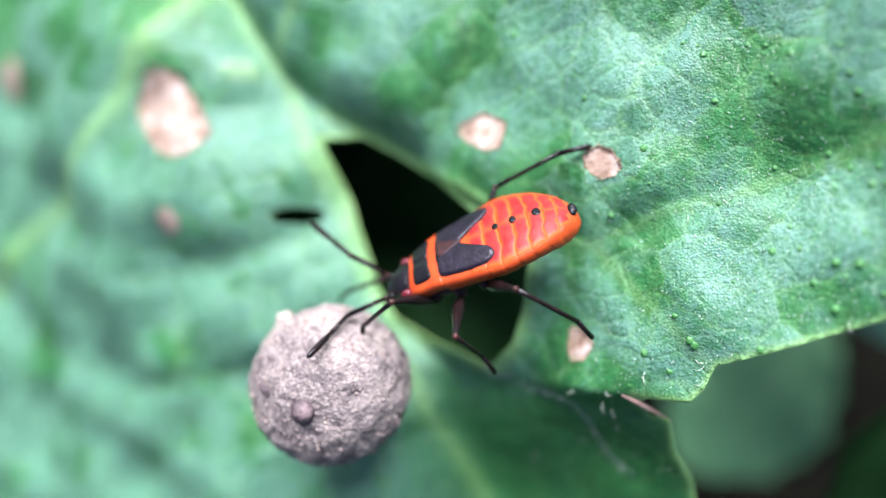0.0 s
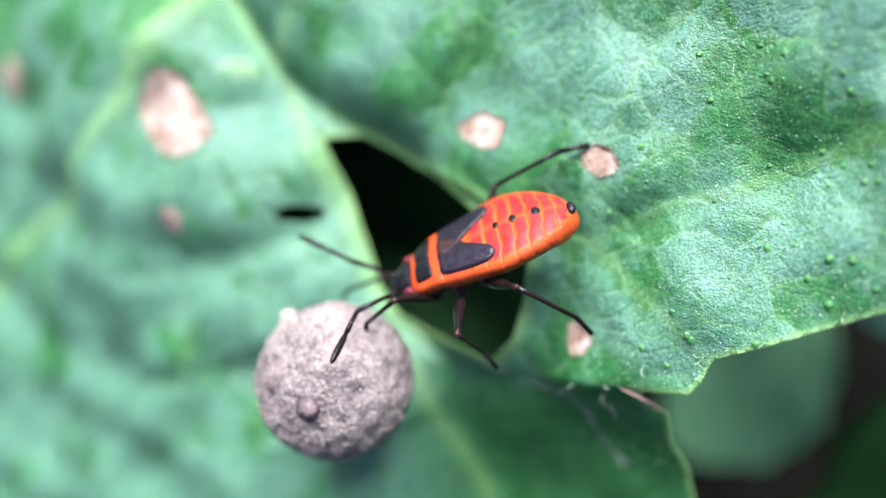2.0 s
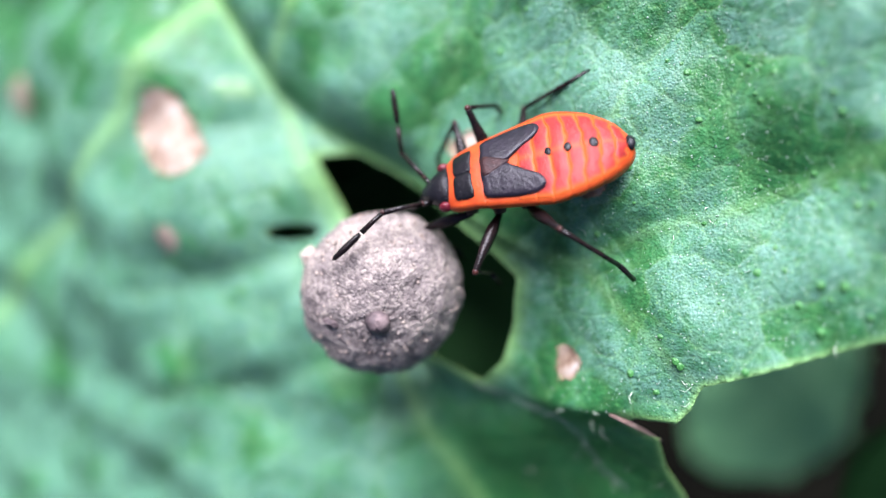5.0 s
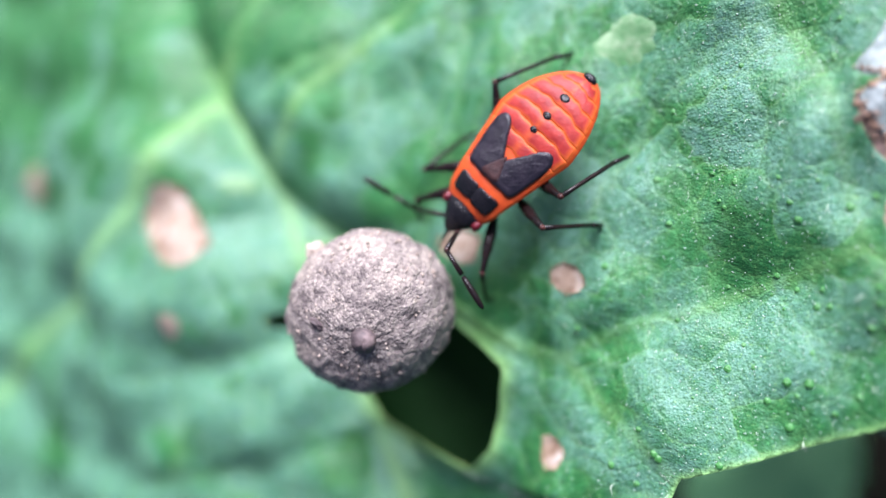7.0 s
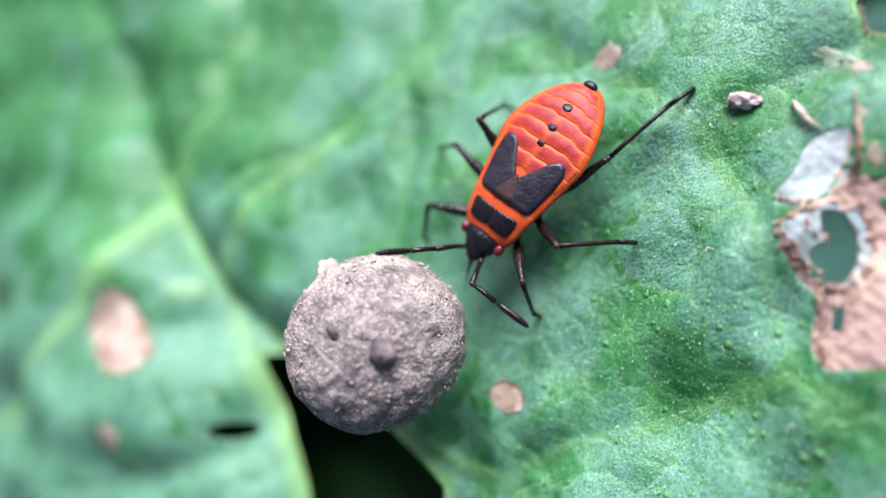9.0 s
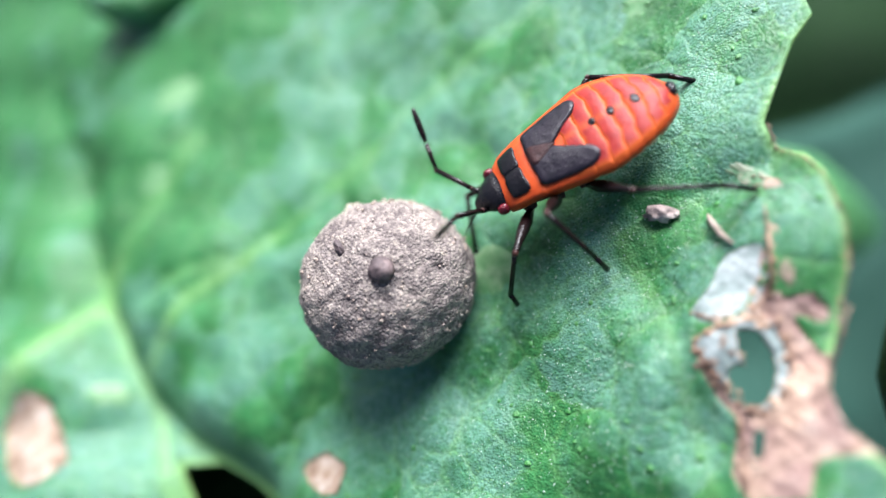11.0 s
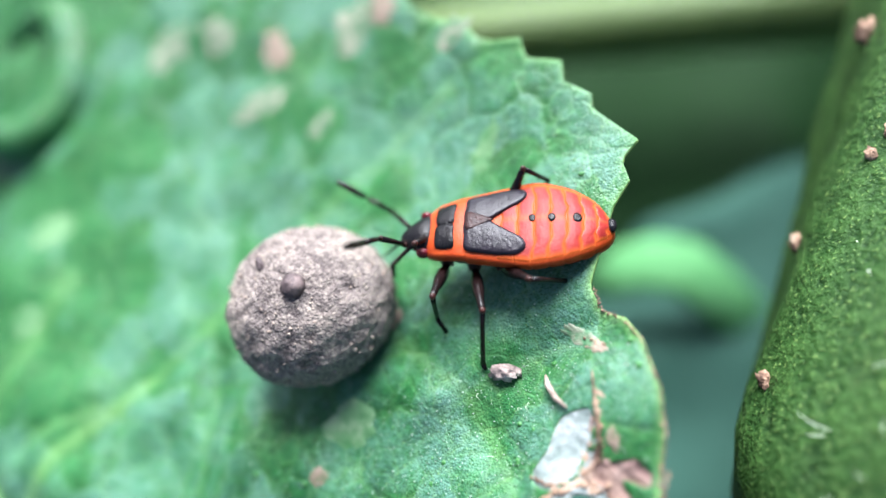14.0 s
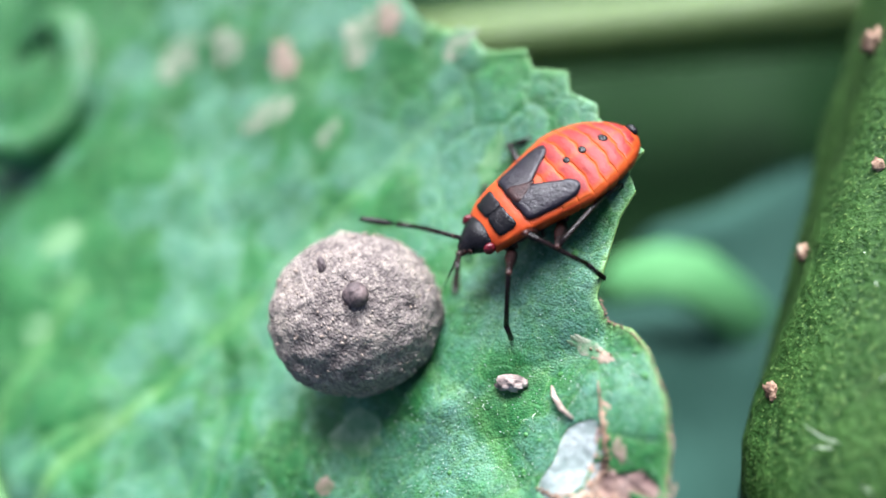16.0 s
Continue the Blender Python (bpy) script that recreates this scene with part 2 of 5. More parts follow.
VEINS += [
    (0.3, [(-7.6, 11.6), (-13.4, 9.9)]),
    (0.3, [(10.2, -0.3), (9.7, 3.2), (9.4, 5.3), (8.3, 8.2), (5.2, 11.3), (1.5, 15.0)]),
    (0.25, [(8.3, 8.2), (11.5, 9.0), (13.6, 9.4)]),
    (0.25, [(-7.3, 0.4), (-4.6, 4.6), (-3.5, 9.0), (-3.4, 14.2)]),
    (0.22, [(0.2, -3.3), (1.5, 1.5), (4.4, 5.5), (8.3, 8.2)]),
    (0.22, [(5.5, -1.8), (6.5, 2.2), (8.9, 5.0)]),
    (0.25, [(-11.3, -2.0), (-16.0, -3.2), (-22.0, -4.2)]),
    (0.25, [(-9.7, -6.8), (-15.0, -8.4), (-23.0, -9.6)]),
    (0.25, [(-21.6, 4.3), (-20.0, -2.5), (-19.5, -9)]),
]
OUTLINE = [(7.1, 27.3), (8.0, 25.2), (10.2, 23.3), (10.7, 22.2), (12.4, 21.4), (12.5, 20.4), (13.8, 19.8), (13.7, 18.9), (14.6, 17.9), (14.5, 17.4),
           (15.8, 15.6), (15.1, 15.0), (15.2, 14.1), (14.5, 13.3), (13.2, 10.7), (13.4, 9.9), (14.1, 9.4), (14.5, 8.5), (14.7, 6.8), (14.5, 5.5),
           (14.0, 4.0), (13.6, 3.1), (13.4, 2.4), (13.6, 1.4), (14.1, 0.8), (14.7, 0.1), (14.0, -3.0), (12.4, -5.0), (10.3, -5.8), (9.0, -6.2),
           (7.4, -6.7), (5.8, -7.2), (4.2, -7.7), (3.8, -8.5), (3.3, -9.0), (2.4, -9.0), (1.4, -8.9), (1.9, -9.6), (2.6, -9.8), (2.7, -11.2)]
OUTLINE += [(3.3, -12.5), (3.4, -13.6), (4.0, -16.0), (3.0, -22.0), (-4.0, -30.0), (-20.0, -34.0), (-48.0, -30.0), (-54.0, 0.0), (-48.0, 34.0),
            (-30.0, 50.0), (-8.0, 52.0), (3.0, 42.0), (6.0, 33.0)]
HOLE = [(-12.4, 2.1), (-11.7, 0.0), (-10.8, -2.6), (-10.4, -4.6), (-9.5, -6.1), (-8.1, -6.9), (-6.2, -7.4), (-4.6, -8.1), (-3.4, -7.1), (-2.8, -5.5), (-2.4, -3.8), (-3.4, -2.9), (-5.0, -1.6), (-6.8, -0.1), (-9.0, 1.4), (-10.6, 2.3)]
SLIT = [(-14.4, -1.4), (-13.5, -1.1), (-12.6, -1.1), (-12.7, -1.5), (-13.5, -1.7), (-14.2, -1.6)]
GAP = [(11.39, 4.31), (11.59, 4.36), (12.04, 4.27), (12.15, 3.98), (12.3, 3.61), (12.32, 3.16), (12.19, 2.7), (11.9, 2.25), (11.4, 2.1), (11.0, 2.45), (10.98, 3.1), (11.1, 3.33),
       (11.36, 3.39), (11.53, 3.36), (11.4, 3.6), (11.38, 3.92)]
DRY = [(10.27, 4.07), (10.56, 4.36), (11.18, 4.64), (11.71, 4.83), (12.05, 5.36), (12.39, 5.8), (12.46, 6.22), (12.66, 6.84), (12.9, 7.4), (12.99, 7.35), (12.76, 6.75), (12.62, 6.12),
       (12.53, 5.16), (12.96, 5.12), (13.53, 5.12), (13.83, 4.78), (14.03, 4.28), (13.67, 4.26), (13.25, 4.52), (13.0, 4.6), (13.1, 4.27), (13.32, 3.85), (13.58, 3.3), (13.75, 2.6),
       (14.0, 1.6), (14.4, 0.7), (12.9, 0.7), (12.5, -0.4), (11.0, -0.3), (10.7, 0.4), (11.1, 1.9), (10.6, 2.6), (10.2, 3.5)]
SKIN = [(11.5, 6.74), (11.91, 6.83), (12.51, 6.82), (12.44, 6.22), (12.34, 5.84), (12.02, 5.43), (11.68, 4.93), (11.19, 4.7), (10.88, 4.54), (10.48, 4.7), (10.19, 5.07), (10.37, 5.32),
        (10.92, 5.83), (11.18, 6.32)]
SPLIT = [(11.55, 1.7), (11.75, 1.7), (11.65, 1.1), (11.42, 0.5), (11.28, 0.6), (11.4, 1.3)]
SCARS = [
    [(-5.4, 1.7), (-4.2, 2.2), (-3.1, 1.6), (-3.4, 0.6), (-4.0, 0.5), (-4.9, 1.1)],
    [(-0.0, -0.1), (0.5, 0.1), (1.0, -0.1), (1.3, -0.7), (1.1, -1.0), (0.5, -1.1), (-0.0, -0.6)],
    [(-0.9, -6.4), (-0.4, -6.5), (0.0, -7.0), (-0.3, -7.6), (-0.9, -7.7), (-1.0, -7.1)],
    [(-21.0, 3.6), (-20.2, 4.9), (-19.5, 5.5), (-18.3, 5.1), (-17.3, 3.7), (-16.7, 2.2), (-17.5, 1.3), (-18.7, 1.1), (-20.0, 2.3)],
]


# where the painted sheen is thinned to look shaded (-1) or laid thick (+1)
SHEEN_AREAS = [
    (-1.0, [(4.3, 2.9), (5.6, 3.2), (7.0, 2.6), (9.1, 0.2), (9.1, -1.4), (8.0, -0.5), (6.6, -0.8), (5.0, 0.7), (4.2, 1.8)]),
    (-0.7, [(0.9, -3.5), (3.1, -3.7), (5.0, -4.7), (4.6, -6.0), (2.9, -5.6), (1.3, -4.6)]),
    (-0.8, [(4.8, 1.5), (6.6, 1.9), (8.6, 0.9), (10.3, 0.0), (9.9, -0.5), (7.6, -1.1), (5.3, -1.9), (4.4, -0.6)]),
    (-0.8, [(10.3, -1.0), (12.2, -2.3), (12.0, -3.7), (10.4, -2.6)]),
]
SHEEN_AREAS += [
    (-0.9, [(8.6, 8.4), (11.7, 8.7), (13.5, 8.4), (10.8, 7.9), (10.1, 7.0), (9.3, 6.3), (8.2, 7.4)]),
    (-0.8, [(-11.6, 6.4), (-6.3, 5.6), (-6.0, 3.6), (-7.8, 2.3), (-9.9, 3.2), (-12.0, 5.1)]),
    (-1.0, [(-17.8, 19.6), (-13.1, 17.1), (-10.7, 9.7), (-8.3, 5.7), (-10.1, 5.1), (-13.8, 8.7), (-17.1, 13.6)]),
    (-0.4, [(-5.8, 10.9), (-2.0, 11.2), (-0.5, 7.9), (-2.5, 6.6), (-4.8, 7.6)]),
]
SHEEN_AREAS += [
    (0.8, [(6.8, 3.6), (9.5, 3.8), (10.7, 1.4), (10.2, 0.4), (8.5, 1.3)]),
    (1.0, [(9.0, 11.0), (10.2, 11.8), (12.3, 11.7), (12.9, 10.9), (12.5, 9.6), (9.4, 9.4), (8.5, 10.3)]),
    (0.9, [(3.6, 7.9), (7.6, 8.1), (8.8, 5.4), (4.8, 5.8)]),
    (0.9, [(-1.9, -4.0), (-0.1, -3.1), (1.5, -5.6), (3.4, -7.6), (1.6, -7.8), (0.2, -6.8)]),
    (0.7, [(-3.1, 2.2), (0.2, 4.3), (3.7, 3.7), (4.0, 1.2), (2.3, -0.6), (-0.5, 0.7)]),
    (0.5, [(11.0, 8.0), (14.5, 8.5), (14.6, 5.5), (13.2, 5.6), (12.9, 7.6)]),
]


def segment_distance(x, y, a, b):
    dx, dy = b[0] - a[0], b[1] - a[1]
    t = np.clip(((x - a[0]) * dx + (y - a[1]) * dy) / (dx * dx + dy * dy + 1e-12), 0, 1)
    return np.hypot(x - a[0] - t * dx, y - a[1] - t * dy)


def polygon_depth(x, y, poly):
    """Signed distance to a closed outline, positive inside."""
    best = np.full(x.shape, 1e9)
    inside = np.zeros(x.shape, bool)
    for a, b in zip(poly, poly[1:] + poly[:1]):
        best = np.minimum(best, segment_distance(x, y, a, b))
        cross = (a[1] > y) != (b[1] > y)
        with np.errstate(divide="ignore", invalid="ignore"):
            at = (b[0] - a[0]) * (y - a[1]) / (b[1] - a[1] + 1e-15) + a[0]
        inside ^= cross & (x < at)
    return np.where(inside, best, -best)


def vein_field(x, y):
    """How strongly a point lies on a vein (0 to 1), and the furrow that goes with it."""
    strength, furrow = np.zeros(x.shape), np.zeros(x.shape)
    for width, line in VEINS:
        d = np.full(x.shape, 1e9)
        for a, b in zip(line, line[1:]):
            d = np.minimum(d, segment_distance(x, y, a, b))
        strength = np.maximum(strength, np.exp(-(d / (width * 0.7)) ** 2) * min(0.55, max(0.0, width * 1.6 - 0.28)))
        furrow = np.maximum(furrow, np.exp(-(d / (width * 2.6)) ** 2) * (0.35 + width * 0.5) - 0.6 * np.exp(-(d / (width * 0.55)) ** 2) * width * 0.45)
    return strength, furrow


def ripple(x, y):
    """Small quilting between the veins."""
    z = np.zeros(x.shape)
    for n, (kx, ky, p, h) in enumerate(((0.7, 0.3, 0.3, 0.20), (-0.35, 0.8, 1.7, 0.20), (1.2, -1.0, 0.6, 0.11), (0.6, 1.5, 2.9, 0.09), (2.3, 0.8, 4.0, 0.04), (-1.4, 2.2, 1.1, 0.04))):
        z += h * np.sin(kx * x + ky * y + p + 0.8 * np.sin(0.31 * x - 0.27 * y + n))
    z *= 0.45 + 0.55 / (1 + np.exp((y - 10) / 2.0))
    left = 1 / (1 + np.exp((x + 14) / 2.0))
    return z + left * (0.22 * np.sin(0.95 * y + 0.25 * x + 0.6 * np.sin(0.5 * x)) + 0.12 * np.sin(0.9 * x - 0.8 * y))


def swell(x, y):
    z = 0.9 + 0.170 * x + 0.130 * y
    for v, row in zip(SWELL_Y, SWELLS):
        for u, h in zip(SWELL_X, row):
            z = z + h * np.exp(-((x - u) ** 2 + (y - v) ** 2) / 72.0)
    return z


FOLD = [(-22, 20), (-19.5, 14), (-16.4, 8.8), (-14.2, 5.2), (-12, 3.3), (-9.7, 2.0), (-8, 0.9)]
VALLEY = [(-12.4, 2.4), (-11.0, -2.9), (-9.5, -6.3), (-7.0, -8.3), (-4.7, -8.7), (-3.0, -8.6)]


def line_distance(x, y, line):
    """Distance to a broken line, and the side on which a point lies."""
    d, side = np.full(x.shape, 1e9), np.zeros(x.shape)
    for a, b in zip(line, line[1:]):
        one = segment_distance(x, y, a, b)
        side = np.where(one < d, np.sign((b[0] - a[0]) * (y - a[1]) - (b[1] - a[1]) * (x - a[0])), side)
        d = np.minimum(d, one)
    return d, side


def folds(x, y):
    """The steep fold at the main vein, the valley beside the hole, and the flap that hangs down below it."""
    da, side = line_distance(x, y, FOLD)
    db, _ = line_distance(x, y, VALLEY)
    s = np.clip(-8.75 - 0.06 * x - y, 0, None)
    flap = 9.5 * (1 - np.exp(-s / 5.5)) / (1 + np.exp(-(x + 7.4) / 0.9))
    return np.minimum(-2.3 * np.exp(-da / np.where(side > 0, 1.6, 3.2)), -1.9 * np.exp(-db / 1.8)) - flap


def blade_height(x, y):
    x, y = np.asarray(x, float), np.asarray(y, float)
    return swell(x, y) + folds(x, y) + ripple(x, y) - 0.55 * vein_field(x, y)[1] + 0.12


def sheet(name, depth, xs, ys, mat, lift=0.0, thick=0.28, parent=None, label="", rough=0.0, rim=None):
    """A sheet of leaf tissue wherever depth(x, y) is positive, with a true underside and rim."""
    gx, gy = np.meshgrid(xs, ys)
    step = np.maximum(np.gradient(gx, axis=1), np.gradient(gy, axis=0))
    d = depth(gx, gy)
    out = (d < 0) & (d > -1.6 * step)
    for _ in range(3):
        e = 0.02
        nx, ny = (depth(gx[out] + e, gy[out]) - depth(gx[out] - e, gy[out])), (depth(gx[out], gy[out] + e) - depth(gx[out], gy[out] - e))
        n = np.hypot(nx, ny) + 1e-9
        gone = np.minimum(depth(gx[out], gy[out]), 0)
        gx[out], gy[out] = gx[out] - gone * nx / n, gy[out] - gone * ny / n
    ok = d > -1.45 * step
    some = (d > 0)
    cell = ok[:-1, :-1] & ok[1:, :-1] & ok[:-1, 1:] & ok[1:, 1:]
    cell &= some[:-1, :-1] | some[1:, :-1] | some[:-1, 1:] | some[1:, 1:]
    z = blade_height(gx, gy) + lift
    if rough:
        z = z + rough * (np.sin(gx * 7.1 + 2 * np.sin(gy * 4.3)) * np.sin(gy * 6.3 + gx * 2.0) + 0.6 * np.sin(gx * 15 + gy * 11))
    h, w = gx.shape
    ids = np.arange(h * w).reshape(h, w)
    quads = np.stack([ids[:-1, :-1], ids[:-1, 1:], ids[1:, 1:], ids[1:, :-1]], -1)[cell]
    used = np.unique(quads)
    remap = np.full(h * w, -1)
    remap[used] = np.arange(len(used))
    q = remap[quads]
    X, Y, Z = gx.ravel()[used], gy.ravel()[used], z.ravel()[used]
    top = np.stack([X, Y, Z], 1)
    count = len(top)
    low = top.copy()
    edge_thin = np.clip(np.maximum(depth(X, Y), 0) / 0.5, 0, 1)
    low[:, 2] -= thick * (0.55 + 0.45 * edge_thin)
    edges = np.concatenate([q[:, [0, 1]], q[:, [1, 2]], q[:, [2, 3]], q[:, [3, 0]]])
    key = np.sort(edges, 1)
    _, first, counts = np.unique(key[:, 0] * (count + 1) + key[:, 1], return_index=True, return_counts=True)
    border = edges[first[counts == 1]]
    faces = np.concatenate([q, q[:, ::-1] + count, np.stack([border[:, 1], border[:, 0], border[:, 0] + count, border[:, 1] + count], 1)])
    ob = part(name, np.concatenate([top, low]), faces, mat if isinstance(mat, list) else [mat], parent, label)
    if isinstance(mat, list) and len(mat) > 1:
        ob.data.polygons.foreach_set("material_index", [0] * (2 * len(q)) + [1] * len(border))
    sheen_amount = sum(f * np.clip(0.5 + polygon_depth(X, Y, poly) / 0.9, 0, 1) for f, poly in SHEEN_AREAS)
    ob.data.attributes.new("sheen_amount", "FLOAT", "POINT").data.foreach_set("value", np.concatenate([sheen_amount, sheen_amount]).astype(np.float32))
    layer = ob.data.attributes.new("vein", "FLOAT", "POINT")
    s = vein_field(X, Y)[0]
    if rim:
        torn = np.minimum(polygon_depth(X, Y, OUTLINE), -polygon_depth(X, Y, HOLE))
        s = np.maximum(s, rim * np.exp(-(np.maximum(torn, 0) / np.where((X < 0) & (Y < 4), 0.38, 0.16)) ** 2))
    s = s * np.where(Y > 12, 0.38, 1.0)
    layer.data.foreach_set("value", np.concatenate([s, s]).astype(np.float32))
    return ob


def lines(*pieces):
    return np.unique(np.concatenate([np.arange(a, b, s) for a, b, s in pieces]).round(4))


def blade_depth(x, y):
    d = polygon_depth(x, y, OUTLINE)
    d = np.minimum(d, -polygon_depth(x, y, SLIT) - 0.12)
    for hole in (HOLE, DRY, SKIN, *SCARS):
        d = np.minimum(d, -polygon_depth(x, y, hole))
    return d


def window(poly, grow=0.25):
    return lambda x, y: polygon_depth(x, y, poly) + grow


def around(poly, step, pad=0.8):
    px, py = [p[0] for p in poly], [p[1] for p in poly]
    return np.arange(min(px) - pad, max(px) + pad, step), np.arange(min(py) - pad, max(py) + pad, step)


def build_leaf():
    leaf = tagged(new("leaf"), "large green quilted leaf with pale veins, holes and eaten scars", "leaf")
    sheet("blade", blade_depth, lines((-54, -17, 0.7), (-17, 17, 0.17)), lines((-34, -13, 0.7), (-13, 22, 0.17), (22, 53, 0.6)), [LEAF, LEAF_RIM], parent=leaf, rim=0.85)
    for poly in SCARS:
        xs, ys = around(poly, 0.12)
        sheet("feeding_scar", window(poly), xs, ys, SCAR, lift=-0.05, thick=0.06, parent=leaf, label="dry tan window of eaten leaf tissue", rough=0.015)
    xs, ys = around(SKIN, 0.1)
    sheet("grey_film", window(SKIN), xs, ys, FILM, lift=-0.03, thick=0.05, parent=leaf, label="thin grey dried leaf skin", rough=0.012)
    xs, ys = around(DRY, 0.1)
    sheet("dry_patch", lambda x, y: np.minimum(np.minimum(np.minimum(polygon_depth(x, y, DRY) + 0.12, -polygon_depth(x, y, GAP)), -polygon_depth(x, y, SPLIT)), polygon_depth(x, y, OUTLINE) + 0.1), xs, ys, BURNT,
          lift=-0.04, thick=0.12, parent=leaf, label="crumbling brown dried leaf tissue round a hole", rough=0.05)
    return leaf


build_leaf()


def on_blade(x, y, lift=0.0):
    return float(blade_height(np.array([x]), np.array([y]))[0]) + lift


def crust(line, radius, seed, closed=False):
    """A crumbly raised edge of dried tissue along a line on the blade: many small uneven lumps."""
    rng = random.Random(seed)
    lumps = []
    for a, b in zip(line, line[1:] + (line[:1] if closed else [])):
        n = max(2, int(math.hypot(b[0] - a[0], b[1] - a[1]) / (radius * 0.75)))
        for i in range(n):
            f = i / n
            x, y = a[0] + (b[0] - a[0]) * f + rng.gauss(0, radius * 0.8), a[1] + (b[1] - a[1]) * f + rng.gauss(0, radius * 0.8)
            r = radius * rng.uniform(0.35, 1.15)
            lumps.append(blob((x, y, on_blade(x, y, rng.uniform(-0.03, 0.07))), (r * rng.uniform(0.7, 1.5), r * rng.uniform(0.7, 1.3), r * 0.6), 5, 7, 0.7, rng.uniform(0, 50)))
    return joined(*lumps)


HOLE_RIM = [(10.2, 4.1), (10.7, 4.4), (11.2, 4.5), (11.8, 4.6), (12.4, 4.5), (12.7, 3.7), (12.6, 2.9), (12.2, 2.3), (11.9, 2.0), (11.3, 2.3), (10.8, 2.9), (10.5, 3.5)]
for line, radius, seed, closed in ((HOLE_RIM, 0.090, 1, True), ([(12.7, 7.0), (12.7, 6.3), (12.6, 5.6), (12.4, 5.2), (11.8, 4.8)], 0.054, 2, False), ([(11.1, 2.1), (11.1, 1.3), (11.0, 0.5), (11.0, -0.2)], 0.048, 3, False),
                                   ([(10.9, 4.1), (11.2, 3.75), (11.45, 3.45), (11.55, 3.4)], 0.072, 4, False), ([(10.3, 5.1), (10.7, 4.75), (11.3, 4.75)], 0.042, 5, False),
                                   ([(13.4, 2.4), (13.7, 3.2), (14.1, 4.0), (14.4, 4.7)], 0.036, 6, False), ([(13.3, 10.6), (13.4, 9.9), (14.0, 9.4)], 0.032, 8, False), ([(12.4, 9.3), (12.9, 9.0), (13.3, 8.6)], 0.042, 9, False), ([(14.05, 9.3), (14.45, 8.5), (14.65, 6.9), (14.5, 5.6), (14.1, 4.4)], 0.030, 10, False)):
    part("crust", *crust(line, radius, seed, closed), CRUST, bpy.data.objects["leaf"], "crumbly brown crust of dried tissue")


for poly in SCARS:
    part("scar_rim", *crust(poly, 0.03, len(poly), True), CRUST, bpy.data.objects["leaf"], "brown edge of an eaten scar")
_xs, _ys = around(HOLE_RIM, 0.08, 0.2)
sheet("inner_film", lambda x, y: np.minimum(polygon_depth(x, y, HOLE_RIM) - 0.02, -polygon_depth(x, y, GAP) - 0.03), _xs, _ys, FILM, lift=0.02, thick=0.03,
      parent=bpy.data.objects["leaf"], label="whitish dried skin inside the crusted ring", rough=0.03)


# a dried trail down the hanging flap, and the curled torn edge above it
part("dried_trail", *crust([(-5.1, -8.15), (-3.9, -8.6), (-2.9, -9.0), (-1.9, -9.15), (-1.1, -9.4), (-0.6, -10.2), (-0.4, -10.9), (0.0, -11.8), (0.6, -12.3), (1.0, -12.6)], 0.03, 21), FILM, bpy.data.objects["leaf"], "pale dried trail on the leaf")
part("torn_edge", *tube([(1.0, -8.85, on_blade(1.0, -8.85, 0.0)), (1.5, -9.1, on_blade(1.4, -8.95, -0.1)), (2.1, -9.5, on_blade(2.1, -9.55, 0.05)), (2.7, -9.9, on_blade(2.55, -9.95, 0.0))], [0.04, 0.10, 0.075, 0.02], 8, 0.55),
     BURNT, bpy.data.objects["leaf"], "dry tan curled torn edge")


def blister(name, x, y, rx, ry, turn, mat, label, parent):
    """A thin uneven stain that lies on the blade."""
    verts, faces = [(x, y, on_blade(x, y, 0.035))], []
    rings, sides = 4, 48
    for i in range(1, rings + 1):
        for k in range(sides):
            a = 2 * math.pi * k / sides
            s = i / rings * (1 + 0.35 * noise.noise(Vector((math.cos(a) * 1.6 + x, math.sin(a) * 1.6 + y, 0.4))) + 0.35 * noise.noise(Vector((math.cos(a) * 4 + y, math.sin(a) * 4 + x, 2.4))))
            px, py = rx * s * math.cos(a), ry * s * math.sin(a)
            c, n = math.cos(turn), math.sin(turn)
            u, v = x + c * px - n * py, y + n * px + c * py
            verts.append((u, v, on_blade(u, v, 0.03 if i < rings else -0.03)))
    for k in range(sides):
        faces.append((0, 1 + k, 1 + (k + 1) % sides))
        for i in range(rings - 1):
            a, b = 1 + i * sides, 1 + (i + 1) * sides
            faces.append((a + k, b + k, b + (k + 1) % sides, a + (k + 1) % sides))
    return part(name, verts, faces, mat, parent, label)


